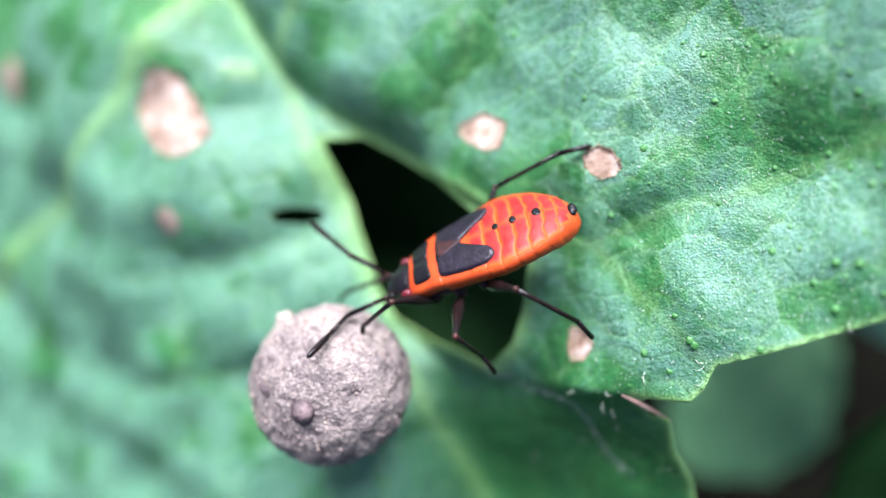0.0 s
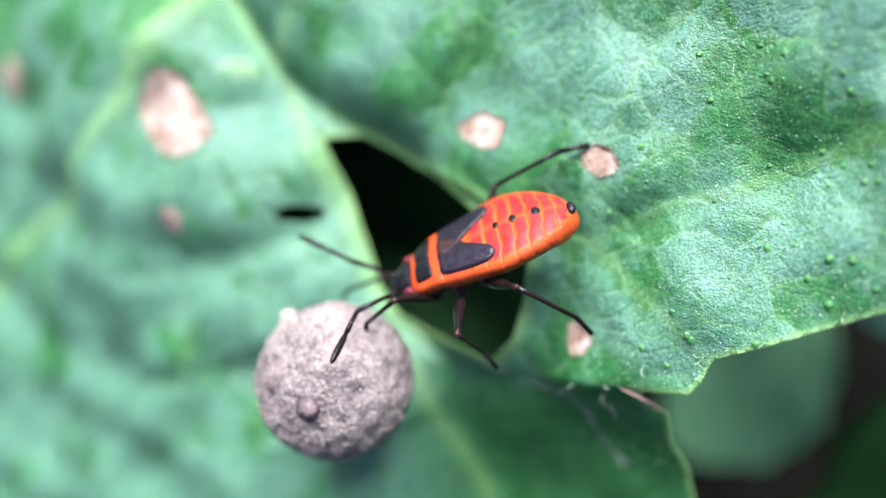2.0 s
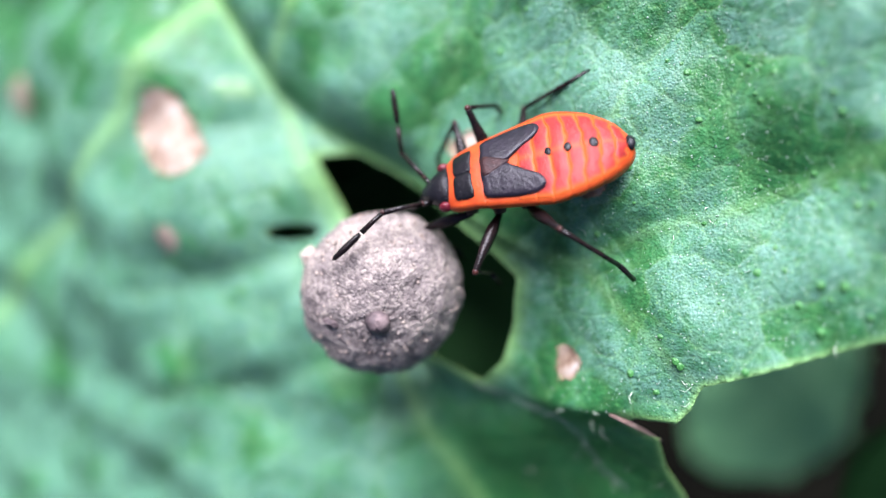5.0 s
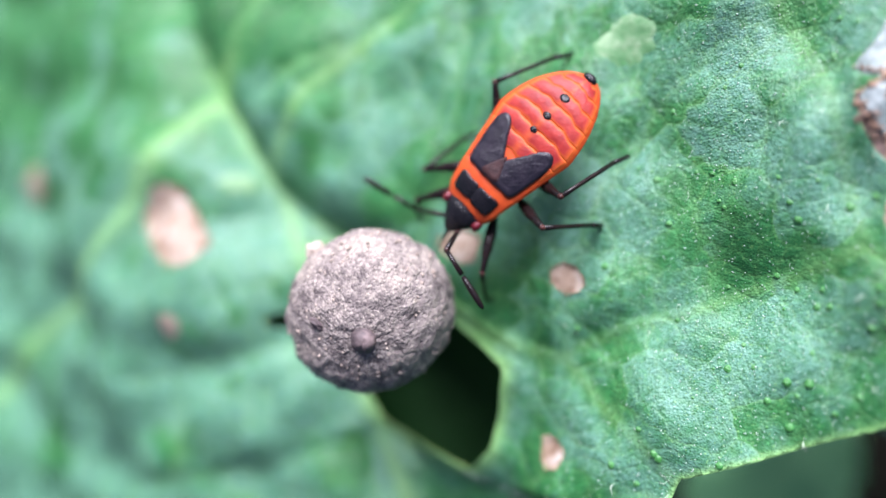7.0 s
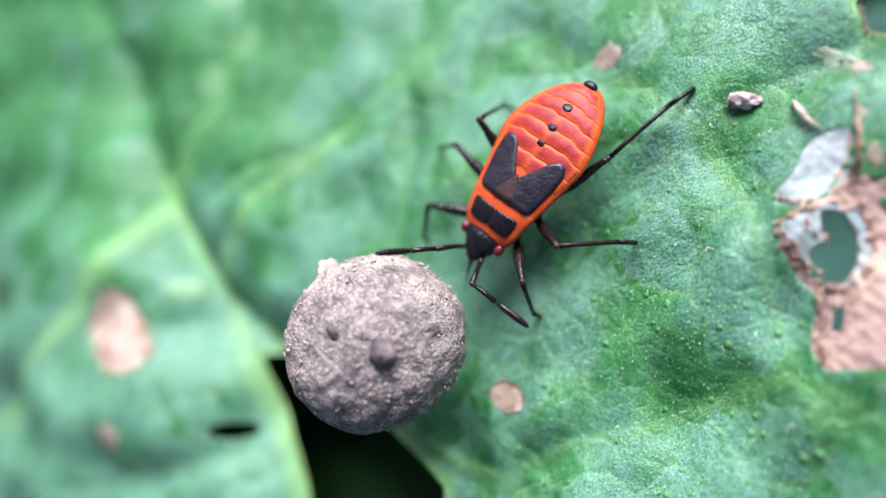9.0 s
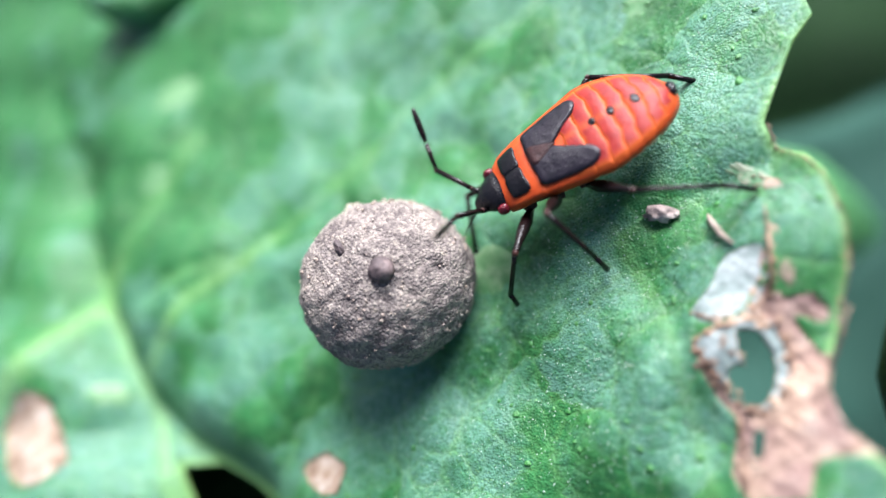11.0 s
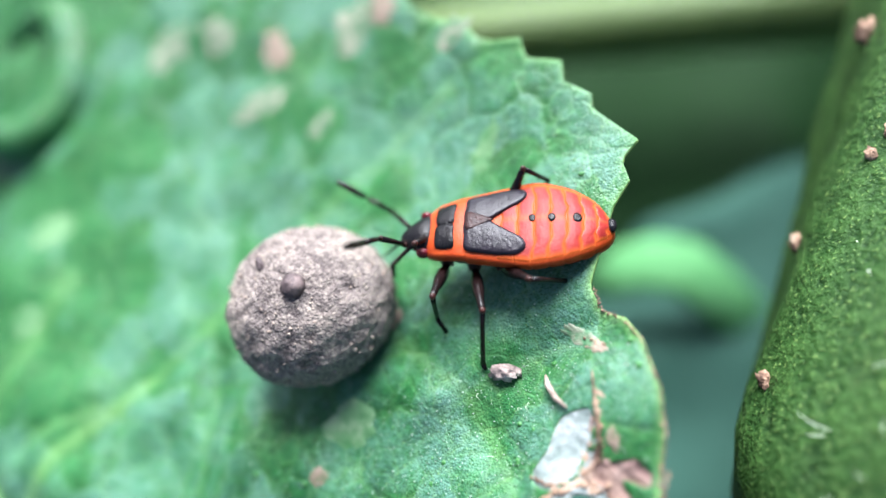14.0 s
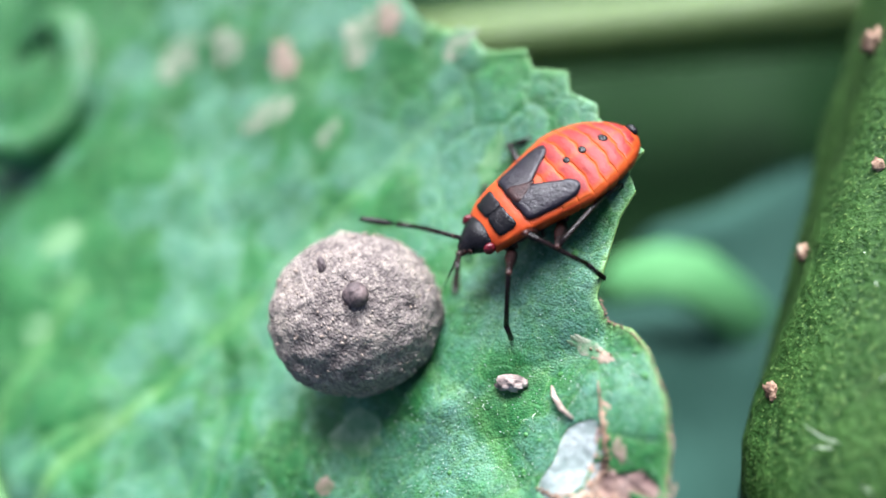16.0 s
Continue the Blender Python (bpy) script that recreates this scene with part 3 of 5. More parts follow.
leaf = bpy.data.objects["leaf"]
for x, y, rx, ry, turn, mat in (
        (3.5, 8.1, 1.15, 1.05, 0.2, PALE), (2.0, 6.4, 0.42, 0.34, 0.5, PINK), (5.5, 11.8, 0.6, 0.5, 0.4, PINK), (12.6, 9.2, 0.85, 0.28, -0.75, CREAM), (13.0, 8.75, 0.42, 0.24, -0.75, PINK),
        (-0.7, 24.5, 1.7, 0.8, 0.0, CREAM), (-6.4, 29.8, 1.6, 1.4, 0.0, CREAM), (0.3, 26.9, 1.0, 1.2, 0.3, PINK), (-3.1, 29.1, 1.2, 1.2, 0.0, CREAM), (4.8, 26.2, 1.4, 1.3, 0.0, CREAM), (6.4, 26.2, 0.8, 1.0, 0.0, PINK), (2.3, 22.1, 0.9, 0.5, 0.4, CREAM),
        (10.2, 17.6, 0.5, 1.3, -0.6, PALE), (-15.7, 5.3, 0.8, 0.7, 0.0, PALE), (-19.0, -1.6, 0.7, 0.6, 0.0, PINK), (-14.7, 16.3, 1.0, 0.8, 0.3, PALE),
        (-33.9, 8.1, 1.5, 1.3, 0.0, PINK), (-14.0, 21.2, 1.5, 1.0, 0.2, PALE), (13.0, 5.75, 0.22, 0.42, 0.0, PINK), (9.6, 23.2, 0.9, 0.7, 0.3, CREAM)):
    blister("stain", x, y, rx, ry, turn, mat, "pale stain on the leaf", leaf)


# ---- the gall: a warty grey-brown ball with a knob, a nub and a dark nick ----
def gall_material():
    """Corky grey-brown bark: pale mealy crust of fine grains, mauve-grey and tan clouds, small dark pits."""
    m = material("gall_bark", (0.35, 0.3, 0.27), 0.9, 0.0, 0.15)
    base = ramp(m, grain(m, 1.7, 5, 0.62), (0.34, (0.104, 0.083, 0.080)), (0.47, (0.189, 0.158, 0.147)), (0.6, (0.275, 0.230, 0.199)), (0.72, (0.378, 0.323, 0.264)))
    meal = node(m, "ShaderNodeTexVoronoi", Scale=1.0 / (0.10 * MM))
    link(m, coords(m), meal.inputs["Vector"])
    tone = m.node_tree.nodes.new("ShaderNodeSeparateColor")
    link(m, meal.outputs["Color"], tone.inputs[0])
    base = mixed(m, 0.42, base, ramp(m, tone.outputs[0], (0.0, (0.088, 0.071, 0.066)), (0.5, (0.231, 0.196, 0.179)), (1.0, (0.500, 0.436, 0.363))))
    patch = grain(m, 0.5, 5, 0.7)
    base = mixed(m, math_node(m, "MULTIPLY", ramp(m, patch, (0.36, (1, 1, 1)), (0.48, (0, 0, 0))), 0.6), base, (0.055, 0.044, 0.046))
    base = mixed(m, math_node(m, "MULTIPLY", ramp(m, patch, (0.60, (0, 0, 0)), (0.70, (1, 1, 1))), 0.55), base, (0.46, 0.39, 0.31))
    pits = ramp(m, grain(m, 0.2, 3, 0.6), (0.27, (1, 1, 1)), (0.34, (0, 0, 0)))
    base = mixed(m, math_node(m, "MULTIPLY", pits, 0.85), base, (0.03, 0.024, 0.026))
    link(m, base, shader(m).inputs["Base Color"])
    h = math_node(m, "ADD", math_node(m, "MULTIPLY", patch, 0.9), math_node(m, "MULTIPLY", meal.outputs["Distance"], -0.35))
    relief(m, math_node(m, "ADD", h, math_node(m, "MULTIPLY", grain(m, 0.18, 3, 0.6), 0.4)), 0.15)
    return m


BARK = gall_material()
KNOB = tissue_material("gall_knob", ((0.3, (0.03, 0.022, 0.023)), (0.5, (0.085, 0.06, 0.06)), (0.7, (0.22, 0.16, 0.15))), 0.7, 0.12)
CHIP = tissue_material("gall_chip", ((0.3, (0.2, 0.15, 0.12)), (0.5, (0.32, 0.25, 0.205)), (0.7, (0.42, 0.35, 0.29))), 0.8, 0.12)
GALL_R = 3.16


def build_gall():
    gall = tagged(new("dry_gall"), "rough grey-brown round dry gall with a small dark knob", "gall")
    verts, faces = [], []
    rings, sides = 110, 200
    nick = Vector((0.442, 0.302, 0.844)).normalized()
    for i in range(rings + 1):
        a = math.pi * i / rings
        for k in range(sides):
            w = 2 * math.pi * k / sides
            d = Vector((math.sin(a) * math.cos(w), math.sin(a) * math.sin(w), math.cos(a)))
            r = 1 + 0.040 * noise.noise(d * 2.0 + Vector((3, 1, 7))) + 0.032 * noise.noise(d * 5.5) + 0.016 * noise.noise(d * 13) + 0.012 * noise.noise(d * 27)
            r -= 0.035 * math.exp(-((d - nick).length / 0.07) ** 2)
            r -= 0.03 * math.exp(-((1 - d.z) / 0.012))
            p = d * GALL_R * r
            verts.append((p.x * 0.965, p.y * 1.03, p.z * 0.81))
    for i in range(rings):
        for k in range(sides):
            faces.append((i * sides + k, (i + 1) * sides + k, (i + 1) * sides + (k + 1) % sides, i * sides + (k + 1) % sides))
    part("shell", verts, faces, BARK, gall)
    part("knob", *blob((0, 0, GALL_R * 0.80), (0.47, 0.45, 0.42), 12, 18, 0.16, 4.0), KNOB, gall, "dark rounded knob on the gall")
    n = Vector((0.955, 0, -0.10)) * GALL_R
    part("nub", *blob(tuple(n), (0.40, 0.40, 0.34), 12, 16, 0.45, 9.0), CHIP, gall, "pale broken stalk stub")
    rng = random.Random(11)
    grit = []
    for _ in range(520):
        d = Vector((rng.gauss(0, 1), rng.gauss(0, 1), rng.gauss(0, 1))).normalized()
        r = rng.uniform(0.02, 0.065)
        grit.append(blob((d.x * GALL_R * 0.965, d.y * GALL_R * 1.025, d.z * GALL_R * 0.805), (r * rng.uniform(0.7, 1.6), r * rng.uniform(0.7, 1.6), r), 4, 6, 0.5, rng.uniform(0, 30)))
    tagged(part("grit", *joined(*grit), CHIP, gall), "pale gritty crumbs on the shell", kind="stuff")
    q = (nick.x * GALL_R, nick.y * GALL_R, nick.z * GALL_R * 0.80)
    part("nick", *blob(q, (0.30, 0.15, 0.13), 10, 14, 0.8, 3.0), KNOB, gall, "dark nick in the shell")
    return gall


gall = build_gall()


# ---- the bug nymph ----
def chitin(name, color, second, rough, size=0.5, bump=0.03, coat=0.0):
    m = material(name, color, rough)
    g = grain(m, size, 4, 0.6)
    link(m, ramp(m, g, (0.35, color), (0.68, second)), shader(m).inputs["Base Color"])
    relief(m, grain(m, 0.09, 3, 0.6), bump)
    shader(m).inputs["Coat Weight"].default_value = coat
    shader(m).inputs["Specular IOR Level"].default_value = 0.22
    shader(m).inputs["Coat Roughness"].default_value = 0.25
    return m


ORANGE = chitin("orange_cuticle", (0.35, 0.042, 0.008), (0.44, 0.066, 0.011), 0.42, 0.6, 0.02, 0.0)
CRIMSON = chitin("crimson_cuticle", (0.185, 0.011, 0.011), (0.30, 0.026, 0.018), 0.46, 0.6, 0.02, 0.0)
link(CRIMSON, mixed(CRIMSON, attribute(CRIMSON, "seam"), shader(CRIMSON).inputs["Base Color"].links[0].from_socket, (0.52, 0.10, 0.014)), shader(CRIMSON).inputs["Base Color"])
BLACK = chitin("black_cuticle", (0.004, 0.004, 0.005), (0.009, 0.008, 0.010), 0.26, 0.4, 0.03, 0.0)
PAD = chitin("wing_pad_black", (0.006, 0.005, 0.009), (0.018, 0.014, 0.021), 0.34, 0.35, 0.06, 0.0)
relief(PAD, math_node(PAD, "ADD", grain(PAD, 0.5, 5, 0.7), math_node(PAD, "MULTIPLY", grain(PAD, 0.1, 3, 0.6), 0.3)), 0.05)
shader(PAD).inputs["Specular IOR Level"].default_value = 0.30
SMOKE = chitin("smoky_brown_cuticle", (0.018, 0.009, 0.010), (0.042, 0.017, 0.016), 0.4, 0.3, 0.03, 0.0)
EYE = chitin("dark_red_eye", (0.07, 0.005, 0.010), (0.13, 0.008, 0.015), 0.25, 0.15, 0.05, 0.3)
LEG_BLACK = chitin("leg_black", (0.004, 0.0035, 0.0035), (0.012, 0.006, 0.006), 0.2, 0.5, 0.02, 0.0)
JOINT = chitin("leg_joint_red", (0.022, 0.008, 0.007), (0.055, 0.016, 0.012), 0.35, 0.3, 0.02, 0.1)


def profile(x, table):
    return float(np.interp(x, [a for a, _ in table], [b for _, b in table]))


def half_width(x):
    t = (x + 3.72) / 7.4
    w = 1.78 * max(0.0, math.sin(math.pi * min(1.0, max(0.0, t)) ** 0.84)) ** 0.62
    return min(w, 1.03 + 0.20 * (2.72 - x))


def back_height(x):
    return profile(x, ((-3.75, -0.05), (-3.2, 0.34), (-2.4, 0.60), (-1.4, 0.74), (-0.2, 0.74), (1.0, 0.76), (1.6, 0.78), (2.3, 0.66), (2.75, 0.5)))


def back_point(x, s, lift=0.0):
    """A point of the back: x along the body, s across it from -1 to 1."""
    w = half_width(x)
    y = s * w
    z = back_height(x) - 0.26 * abs(s) ** 2.6 + lift
    return (x, y, z)


def plate(outline, rings, lift, thick):
    """A thin raised plate on the back; outline gives (x, s) pairs round its rim."""
    cx = sum(p[0] for p in outline) / len(outline)
    cs = sum(p[1] for p in outline) / len(outline)
    n = len(outline)
    verts, faces = [back_point(cx, cs, lift + thick)], []
    for i in range(1, rings + 1):
        f = i / rings
        for x, s in outline:
            verts.append(back_point(cx + (x - cx) * f, cs + (s - cs) * f, lift + thick * (1 - 0.25 * f ** 4)))
    base = len(verts)
    for x, s in outline:
        verts.append(back_point(cx + (x - cx) * 1.01, cs + (s - cs) * 1.01, lift - 0.04))
    ccw = sum(a[0] * b[1] - b[0] * a[1] for a, b in zip(outline, outline[1:] + outline[:1])) > 0
    for k in range(n):
        j = (k + 1) % n
        faces.append((0, 1 + k, 1 + j))
        for i in range(rings):
            a, b = 1 + i * n, 1 + (i + 1) * n
            if i == rings - 1:
                b = base
            faces.append((a + k, b + k, b + j, a + j))
    if not ccw:
        faces = [q[::-1] for q in faces]
    return verts, faces


def smooth_loop(points, count):
    """A closed rounded outline through control points."""
    n, out = len(points), []
    for i in range(count):
        t = i * n / count
        k, f = int(t), t - int(t)
        p = [points[(k + j - 1) % n] for j in range(4)]
        out.append(tuple(0.5 * (2 * p[1][c] + (p[2][c] - p[0][c]) * f + (2 * p[0][c] - 5 * p[1][c] + 4 * p[2][c] - p[3][c]) * f * f
                               + (3 * p[1][c] - p[0][c] - 3 * p[2][c] + p[3][c]) * f ** 3) for c in (0, 1)))
    return out


def torso(x0, x1, steps, belly, mat, name, parent, cuts=()):
    """A closed length of the body with a flat back, a sharp side rim and a keeled belly, grooved between its segments."""
    verts, faces = [], []
    across = [-1 + 2 * i / 20 for i in range(21)]
    for i in range(steps + 1):
        x = x0 + (x1 - x0) * i / steps
        groove = 1 - 0.025 * sum(math.exp(-((x - c) / 0.05) ** 2) for c in cuts)
        w = half_width(x)
        ring = [back_point(x, s) for s in across]
        rim = ring[0][2]
        low = min(belly, w * 0.95 + 0.1)
        for k in range(1, 14):
            a = math.pi * k / 14
            ring.append((x, w * 0.97 * groove * math.cos(a), rim - 0.05 - low * groove * math.sin(a) ** 0.8))
        verts += ring
    n = 34
    for i in range(steps):
        for k in range(n):
            j = (k + 1) % n
            faces.append((i * n + k, (i + 1) * n + k, (i + 1) * n + j, i * n + j))
    faces.append(tuple(range(n)))
    faces.append(tuple(steps * n + k for k in range(n))[::-1])
    return part(name, verts, faces, mat, parent)


def band(xa, xb, sa, sb, bow=0.10, count=14, tip=0.0):
    """Outline of a strip across the back between two bowed lines."""
    front = [(xa - bow * (1 - s * s) + tip * abs(s), s) for s in (sa + (sb - sa) * i / count for i in range(count + 1))]
    rear = [(xb - bow * (1 - s * s) + tip * abs(s), s) for s in (sb + (sa - sb) * i / count for i in range(count + 1))]
    return front + rear


def tergite(xa, xb, reach, order, parent):
    """One back plate: gently domed, with a wavy orange seam before and behind."""
    na, ns = 10, 36
    verts, seam = [], []
    for i in range(na + 1):
        u = i / na
        for k in range(ns + 1):
            s = -reach + 2 * reach * k / ns
            bend = -0.13 * (1 - s * s) + 0.035 * math.sin(7.5 * abs(s) + 0.7 * order) + 0.02 * math.sin(17 * s + order)
            x = xa + (xb - xa) * u + bend
            dome = math.sin(math.pi * u) ** 0.6
            side = max(0.0, 1 - ((reach - abs(s)) / 0.13))
            verts.append(back_point(x, s, 0.004 + 0.038 * dome * (1 - side ** 2)))
            band_w = 0.17 + 0.05 * math.sin(5 * s + order * 1.7)
            e = max(0.0, 1 - min(u, 1 - u) / band_w)
            seam.append(min(1.0, max(e, side * 1.1, 0.35 * math.exp(-(s / 0.07) ** 2)) ** 0.9))
    faces = [(i * (ns + 1) + k, i * (ns + 1) + k + 1, (i + 1) * (ns + 1) + k + 1, (i + 1) * (ns + 1) + k) for i in range(na) for k in range(ns)]
    top = len(verts)
    verts += [(x, y, z - 0.05) for x, y, z in verts]
    ring = list(range(ns + 1)) + [i * (ns + 1) + ns for i in range(1, na + 1)] + [na * (ns + 1) + k for k in range(ns - 1, -1, -1)] + [i * (ns + 1) for i in range(na - 1, 0, -1)]
    faces += [(b, a, top + a, top + b) for a, b in zip(ring, ring[1:] + ring[:1])] + [tuple(i + top for i in q[::-1]) for q in faces]
    ob = part("tergite", verts, [q[::-1] for q in faces] if xb > xa else faces, CRIMSON, parent, "crimson back plate with orange seams")
    ob.data.attributes.new("seam", "FLOAT", "POINT").data.foreach_set("value", seam + seam)
    return ob


def build_bug():
    bug = tagged(new("bug_nymph"), "red and orange bug nymph with black wing pads on the leaf", "insect")
    torso(-3.70, 1.30, 110, 1.05, ORANGE, "abdomen", bug, (-0.42, -0.98, -1.52, -2.04, -2.56, -3.02))
    torso(1.26, 2.74, 12, 0.85, ORANGE, "pronotum", bug)
    cuts = (0.15, -0.42, -0.98, -1.52, -2.04, -2.56, -3.02, -3.40)
    for i, (a, b) in enumerate(zip(cuts, cuts[1:])):
        tergite(a, b, 0.93 if i < 6 else 0.82, i, bug)
    for x, r in ((-1.02, 0.115), (-1.68, 0.13), (-2.52, 0.155)):
        part("scent_spot", *plate(smooth_loop([(x + r * math.cos(a), r * 1.25 / half_width(x) * math.sin(a)) for a in (0, 1.05, 2.1, 3.14, 4.19, 5.24)], 16), 2, 0.035, 0.018), BLACK, bug, "round black spot on the back")
    for side in (-1, 1):
        pad = smooth_loop([(1.26, 0.02 * side), (1.28, 0.5 * side), (1.24, 0.80 * side), (0.6, 0.84 * side), (-0.1, 0.84 * side), (-0.6, 0.78 * side),
                           (-0.82, 0.63 * side), (-0.66, 0.46 * side), (-0.22, 0.31 * side), (0.15, 0.16 * side), (0.5, 0.03 * side)], 48)
        part("wing_pad", *plate(pad, 6, 0.045, 0.085), PAD, bug, "black rounded wing pad")
        mark = smooth_loop([(2.30, 0.02 * side), (2.38, 0.45 * side), (2.36, 0.72 * side), (2.15, 0.78 * side), (1.74, 0.76 * side), (1.66, 0.62 * side), (1.70, 0.35 * side), (1.74, 0.02 * side)], 36)
        part("collar_patch", *plate(mark, 5, -0.01, 0.10), BLACK, bug, "black patch on the orange collar")
    shield = smooth_loop([(1.25, 0.27), (0.8, 0.17), (0.42, 0.04), (0.30, 0.0), (0.42, -0.04), (0.8, -0.17), (1.25, -0.27)], 32)
    part("scutellum", *plate(shield, 3, 0.10, 0.035), SMOKE, bug, "smoky brown shield between the wing pads")
    # head: a blunt wedge that points forward and down
    rings = []
    for x, w, h, z in ((2.50, 0.80, 0.42, 0.10), (2.72, 0.84, 0.48, 0.14), (2.98, 0.76, 0.47, 0.15), (3.28, 0.56, 0.39, 0.13), (3.55, 0.36, 0.29, 0.10), (3.74, 0.20, 0.20, 0.06), (3.82, 0.06, 0.08, 0.03)):
        rings.append([(x, w * math.cos(a), z + h * math.sin(a)) for a in (2 * math.pi * k / 20 for k in range(20))])
    verts = [p for r in rings for p in r]
    faces = [(i * 20 + k, (i + 1) * 20 + k, (i + 1) * 20 + (k + 1) % 20, i * 20 + (k + 1) % 20) for i in range(len(rings) - 1) for k in range(20)]
    faces = [q[::-1] for q in faces] + [tuple(range(20)), tuple((len(rings) - 1) * 20 + k for k in range(20))[::-1]]
    part("head", verts, faces, BLACK, bug, "glossy black head")
    for side in (-1, 1):
        part("eye", *blob((2.88, 0.79 * side, 0.22), (0.24, 0.18, 0.23), 12, 16), EYE, bug, "dark red bulging eye")
    part("rostrum", *tube([(3.70, 0, 0.0), (3.98, 0, -0.22), (4.45, 0, -0.62), (5.0, 0, -1.15)], [0.08, 0.06, 0.04, 0.015], 8), BLACK, bug, "thin black piercing beak")
    part("tail_tip", *blob((-3.60, 0, 0.02), (0.19, 0.29, 0.16), 8, 14), BLACK, bug, "black tail tip")
    part("breastplate", *blob((1.1, 0, -0.5), (1.5, 0.85, 0.5), 10, 18, 0.1), SMOKE, bug, "dark brown underside")
    return bug


def limb_mesh(length, r0, r1, foot, bow=0.06):
    """A leg section along +x, with a bent two-piece foot if asked for."""
    if not foot:
        pts = [(length * t, 0, bow * math.sin(math.pi * t)) for t in (0, 0.12, 0.3, 0.55, 0.8, 0.95, 1.0)]
        return tube(pts, [r0 * 0.7, r0 * 0.95, r1 * 1.05, r1, r0 * 0.9, r0 * 0.8, r0 * 0.55], 10)
    # shin and foot end at (length, 0, 0); the ankle lies above the straight line
    ax, az = length * 0.70, foot
    shin = tube([(0, 0, 0), (ax * 0.3, 0, az * 0.34), (ax * 0.7, 0, az * 0.72), (ax, 0, az)], [r0, r0 * 0.85, r0 * 0.85, r0 * 0.95], 8)
    toe = tube([(ax, 0, az), (ax + (length - ax) * 0.5, 0, az * 0.5), (length * 0.97, 0, 0.03), (length, 0, -0.02)], [r1, r1 * 0.9, r1 * 1.05, r1 * 0.3], 8)
    return joined(shin, toe)


bug = build_bug()
LEG_SET = {}
for key, (hip, l1, l2) in (("l1", ((2.2, 0.75, -0.7), 2.3, 2.9)), ("l2", ((1.2, 0.95, -0.75), 2.4, 3.3)), ("l3", ((0.2, 1.0, -0.75), 2.3, 3.8)),
                           ("r1", ((2.2, -0.75, -0.7), 2.3, 2.9)), ("r2", ((1.2, -0.95, -0.75), 2.4, 3.3)), ("r3", ((0.2, -1.0, -0.75), 2.3, 3.8))):
    femur = part("femur", *limb_mesh(l1, 0.15, 0.215, 0), LEG_BLACK, bug, "glossy black upper leg")
    tibia = part("tibia", *limb_mesh(l2, 0.10, 0.10, 0.28), LEG_BLACK, femur, "slender black lower leg with its foot")
    part("coxa", *tube([(hip[0] - 0.05, hip[1] * 0.35, -0.30), (hip[0], hip[1] * 0.75, -0.58), (hip[0], hip[1] * 1.05, hip[2] - 0.02)], [0.34, 0.30, 0.20], 10), SMOKE, bug, "dark brown leg base")
    part("knee", *blob((l1, 0, 0), (0.125, 0.115, 0.115), 6, 10), JOINT, femur, "reddish knee joint")
    LEG_SET[key] = (Vector(hip), femur, tibia)
FEELERS = {}
for key, root in (("l", (3.45, 0.38, 0.12)), ("r", (3.45, -0.38, 0.12))):
    stem_piece = part("antenna", *joined(tube([(0, 0, 0), (0.35, 0, 0)], [0.09, 0.10], 8), tube([(0.35, 0, 0), (1.0, 0, 0.02), (1.9, 0, 0)], [0.085, 0.095, 0.11], 8)), LEG_BLACK, bug, "black jointed antenna")
    tip_piece = part("antenna_tip", *joined(tube([(0, 0, 0), (0.5, 0, 0.02), (1.02, 0, 0)], [0.085, 0.09, 0.10], 8),
                                           tube([(1.08, 0, 0), (1.3, 0, 0), (1.9, 0, 0), (2.3, 0, 0), (2.4, 0, 0)], [0.07, 0.115, 0.125, 0.09, 0.02], 8)), LEG_BLACK, stem_piece)
    part("antenna_joint", *joined(blob((1.92, 0, 0), (0.10, 0.105, 0.105), 6, 8), blob((0.36, 0, 0), (0.08, 0.10, 0.10), 6, 8)), JOINT, stem_piece, "reddish antenna joint")
    FEELERS[key] = (Vector(root), stem_piece, tip_piece)

# ---- loose crumb on the leaf ----
CRUMB = tissue_material("crumb_bark", ((0.34, (0.11, 0.08, 0.075)), (0.5, (0.34, 0.265, 0.24)), (0.66, (0.56, 0.49, 0.44))), 0.85, 0.2)
crumb = part("plant_crumb", *blob((0, 0, 0), (0.50, 0.27, 0.22), 12, 16, 0.75, 5.0), CRUMB)
tagged(crumb, "small brown crumb of plant matter on the leaf", "debris")
crumb.matrix_world = pose(9.8 * MM, 8.6 * MM, on_blade(9.8, 8.6, 0.2) * MM, 0, 0, -8)

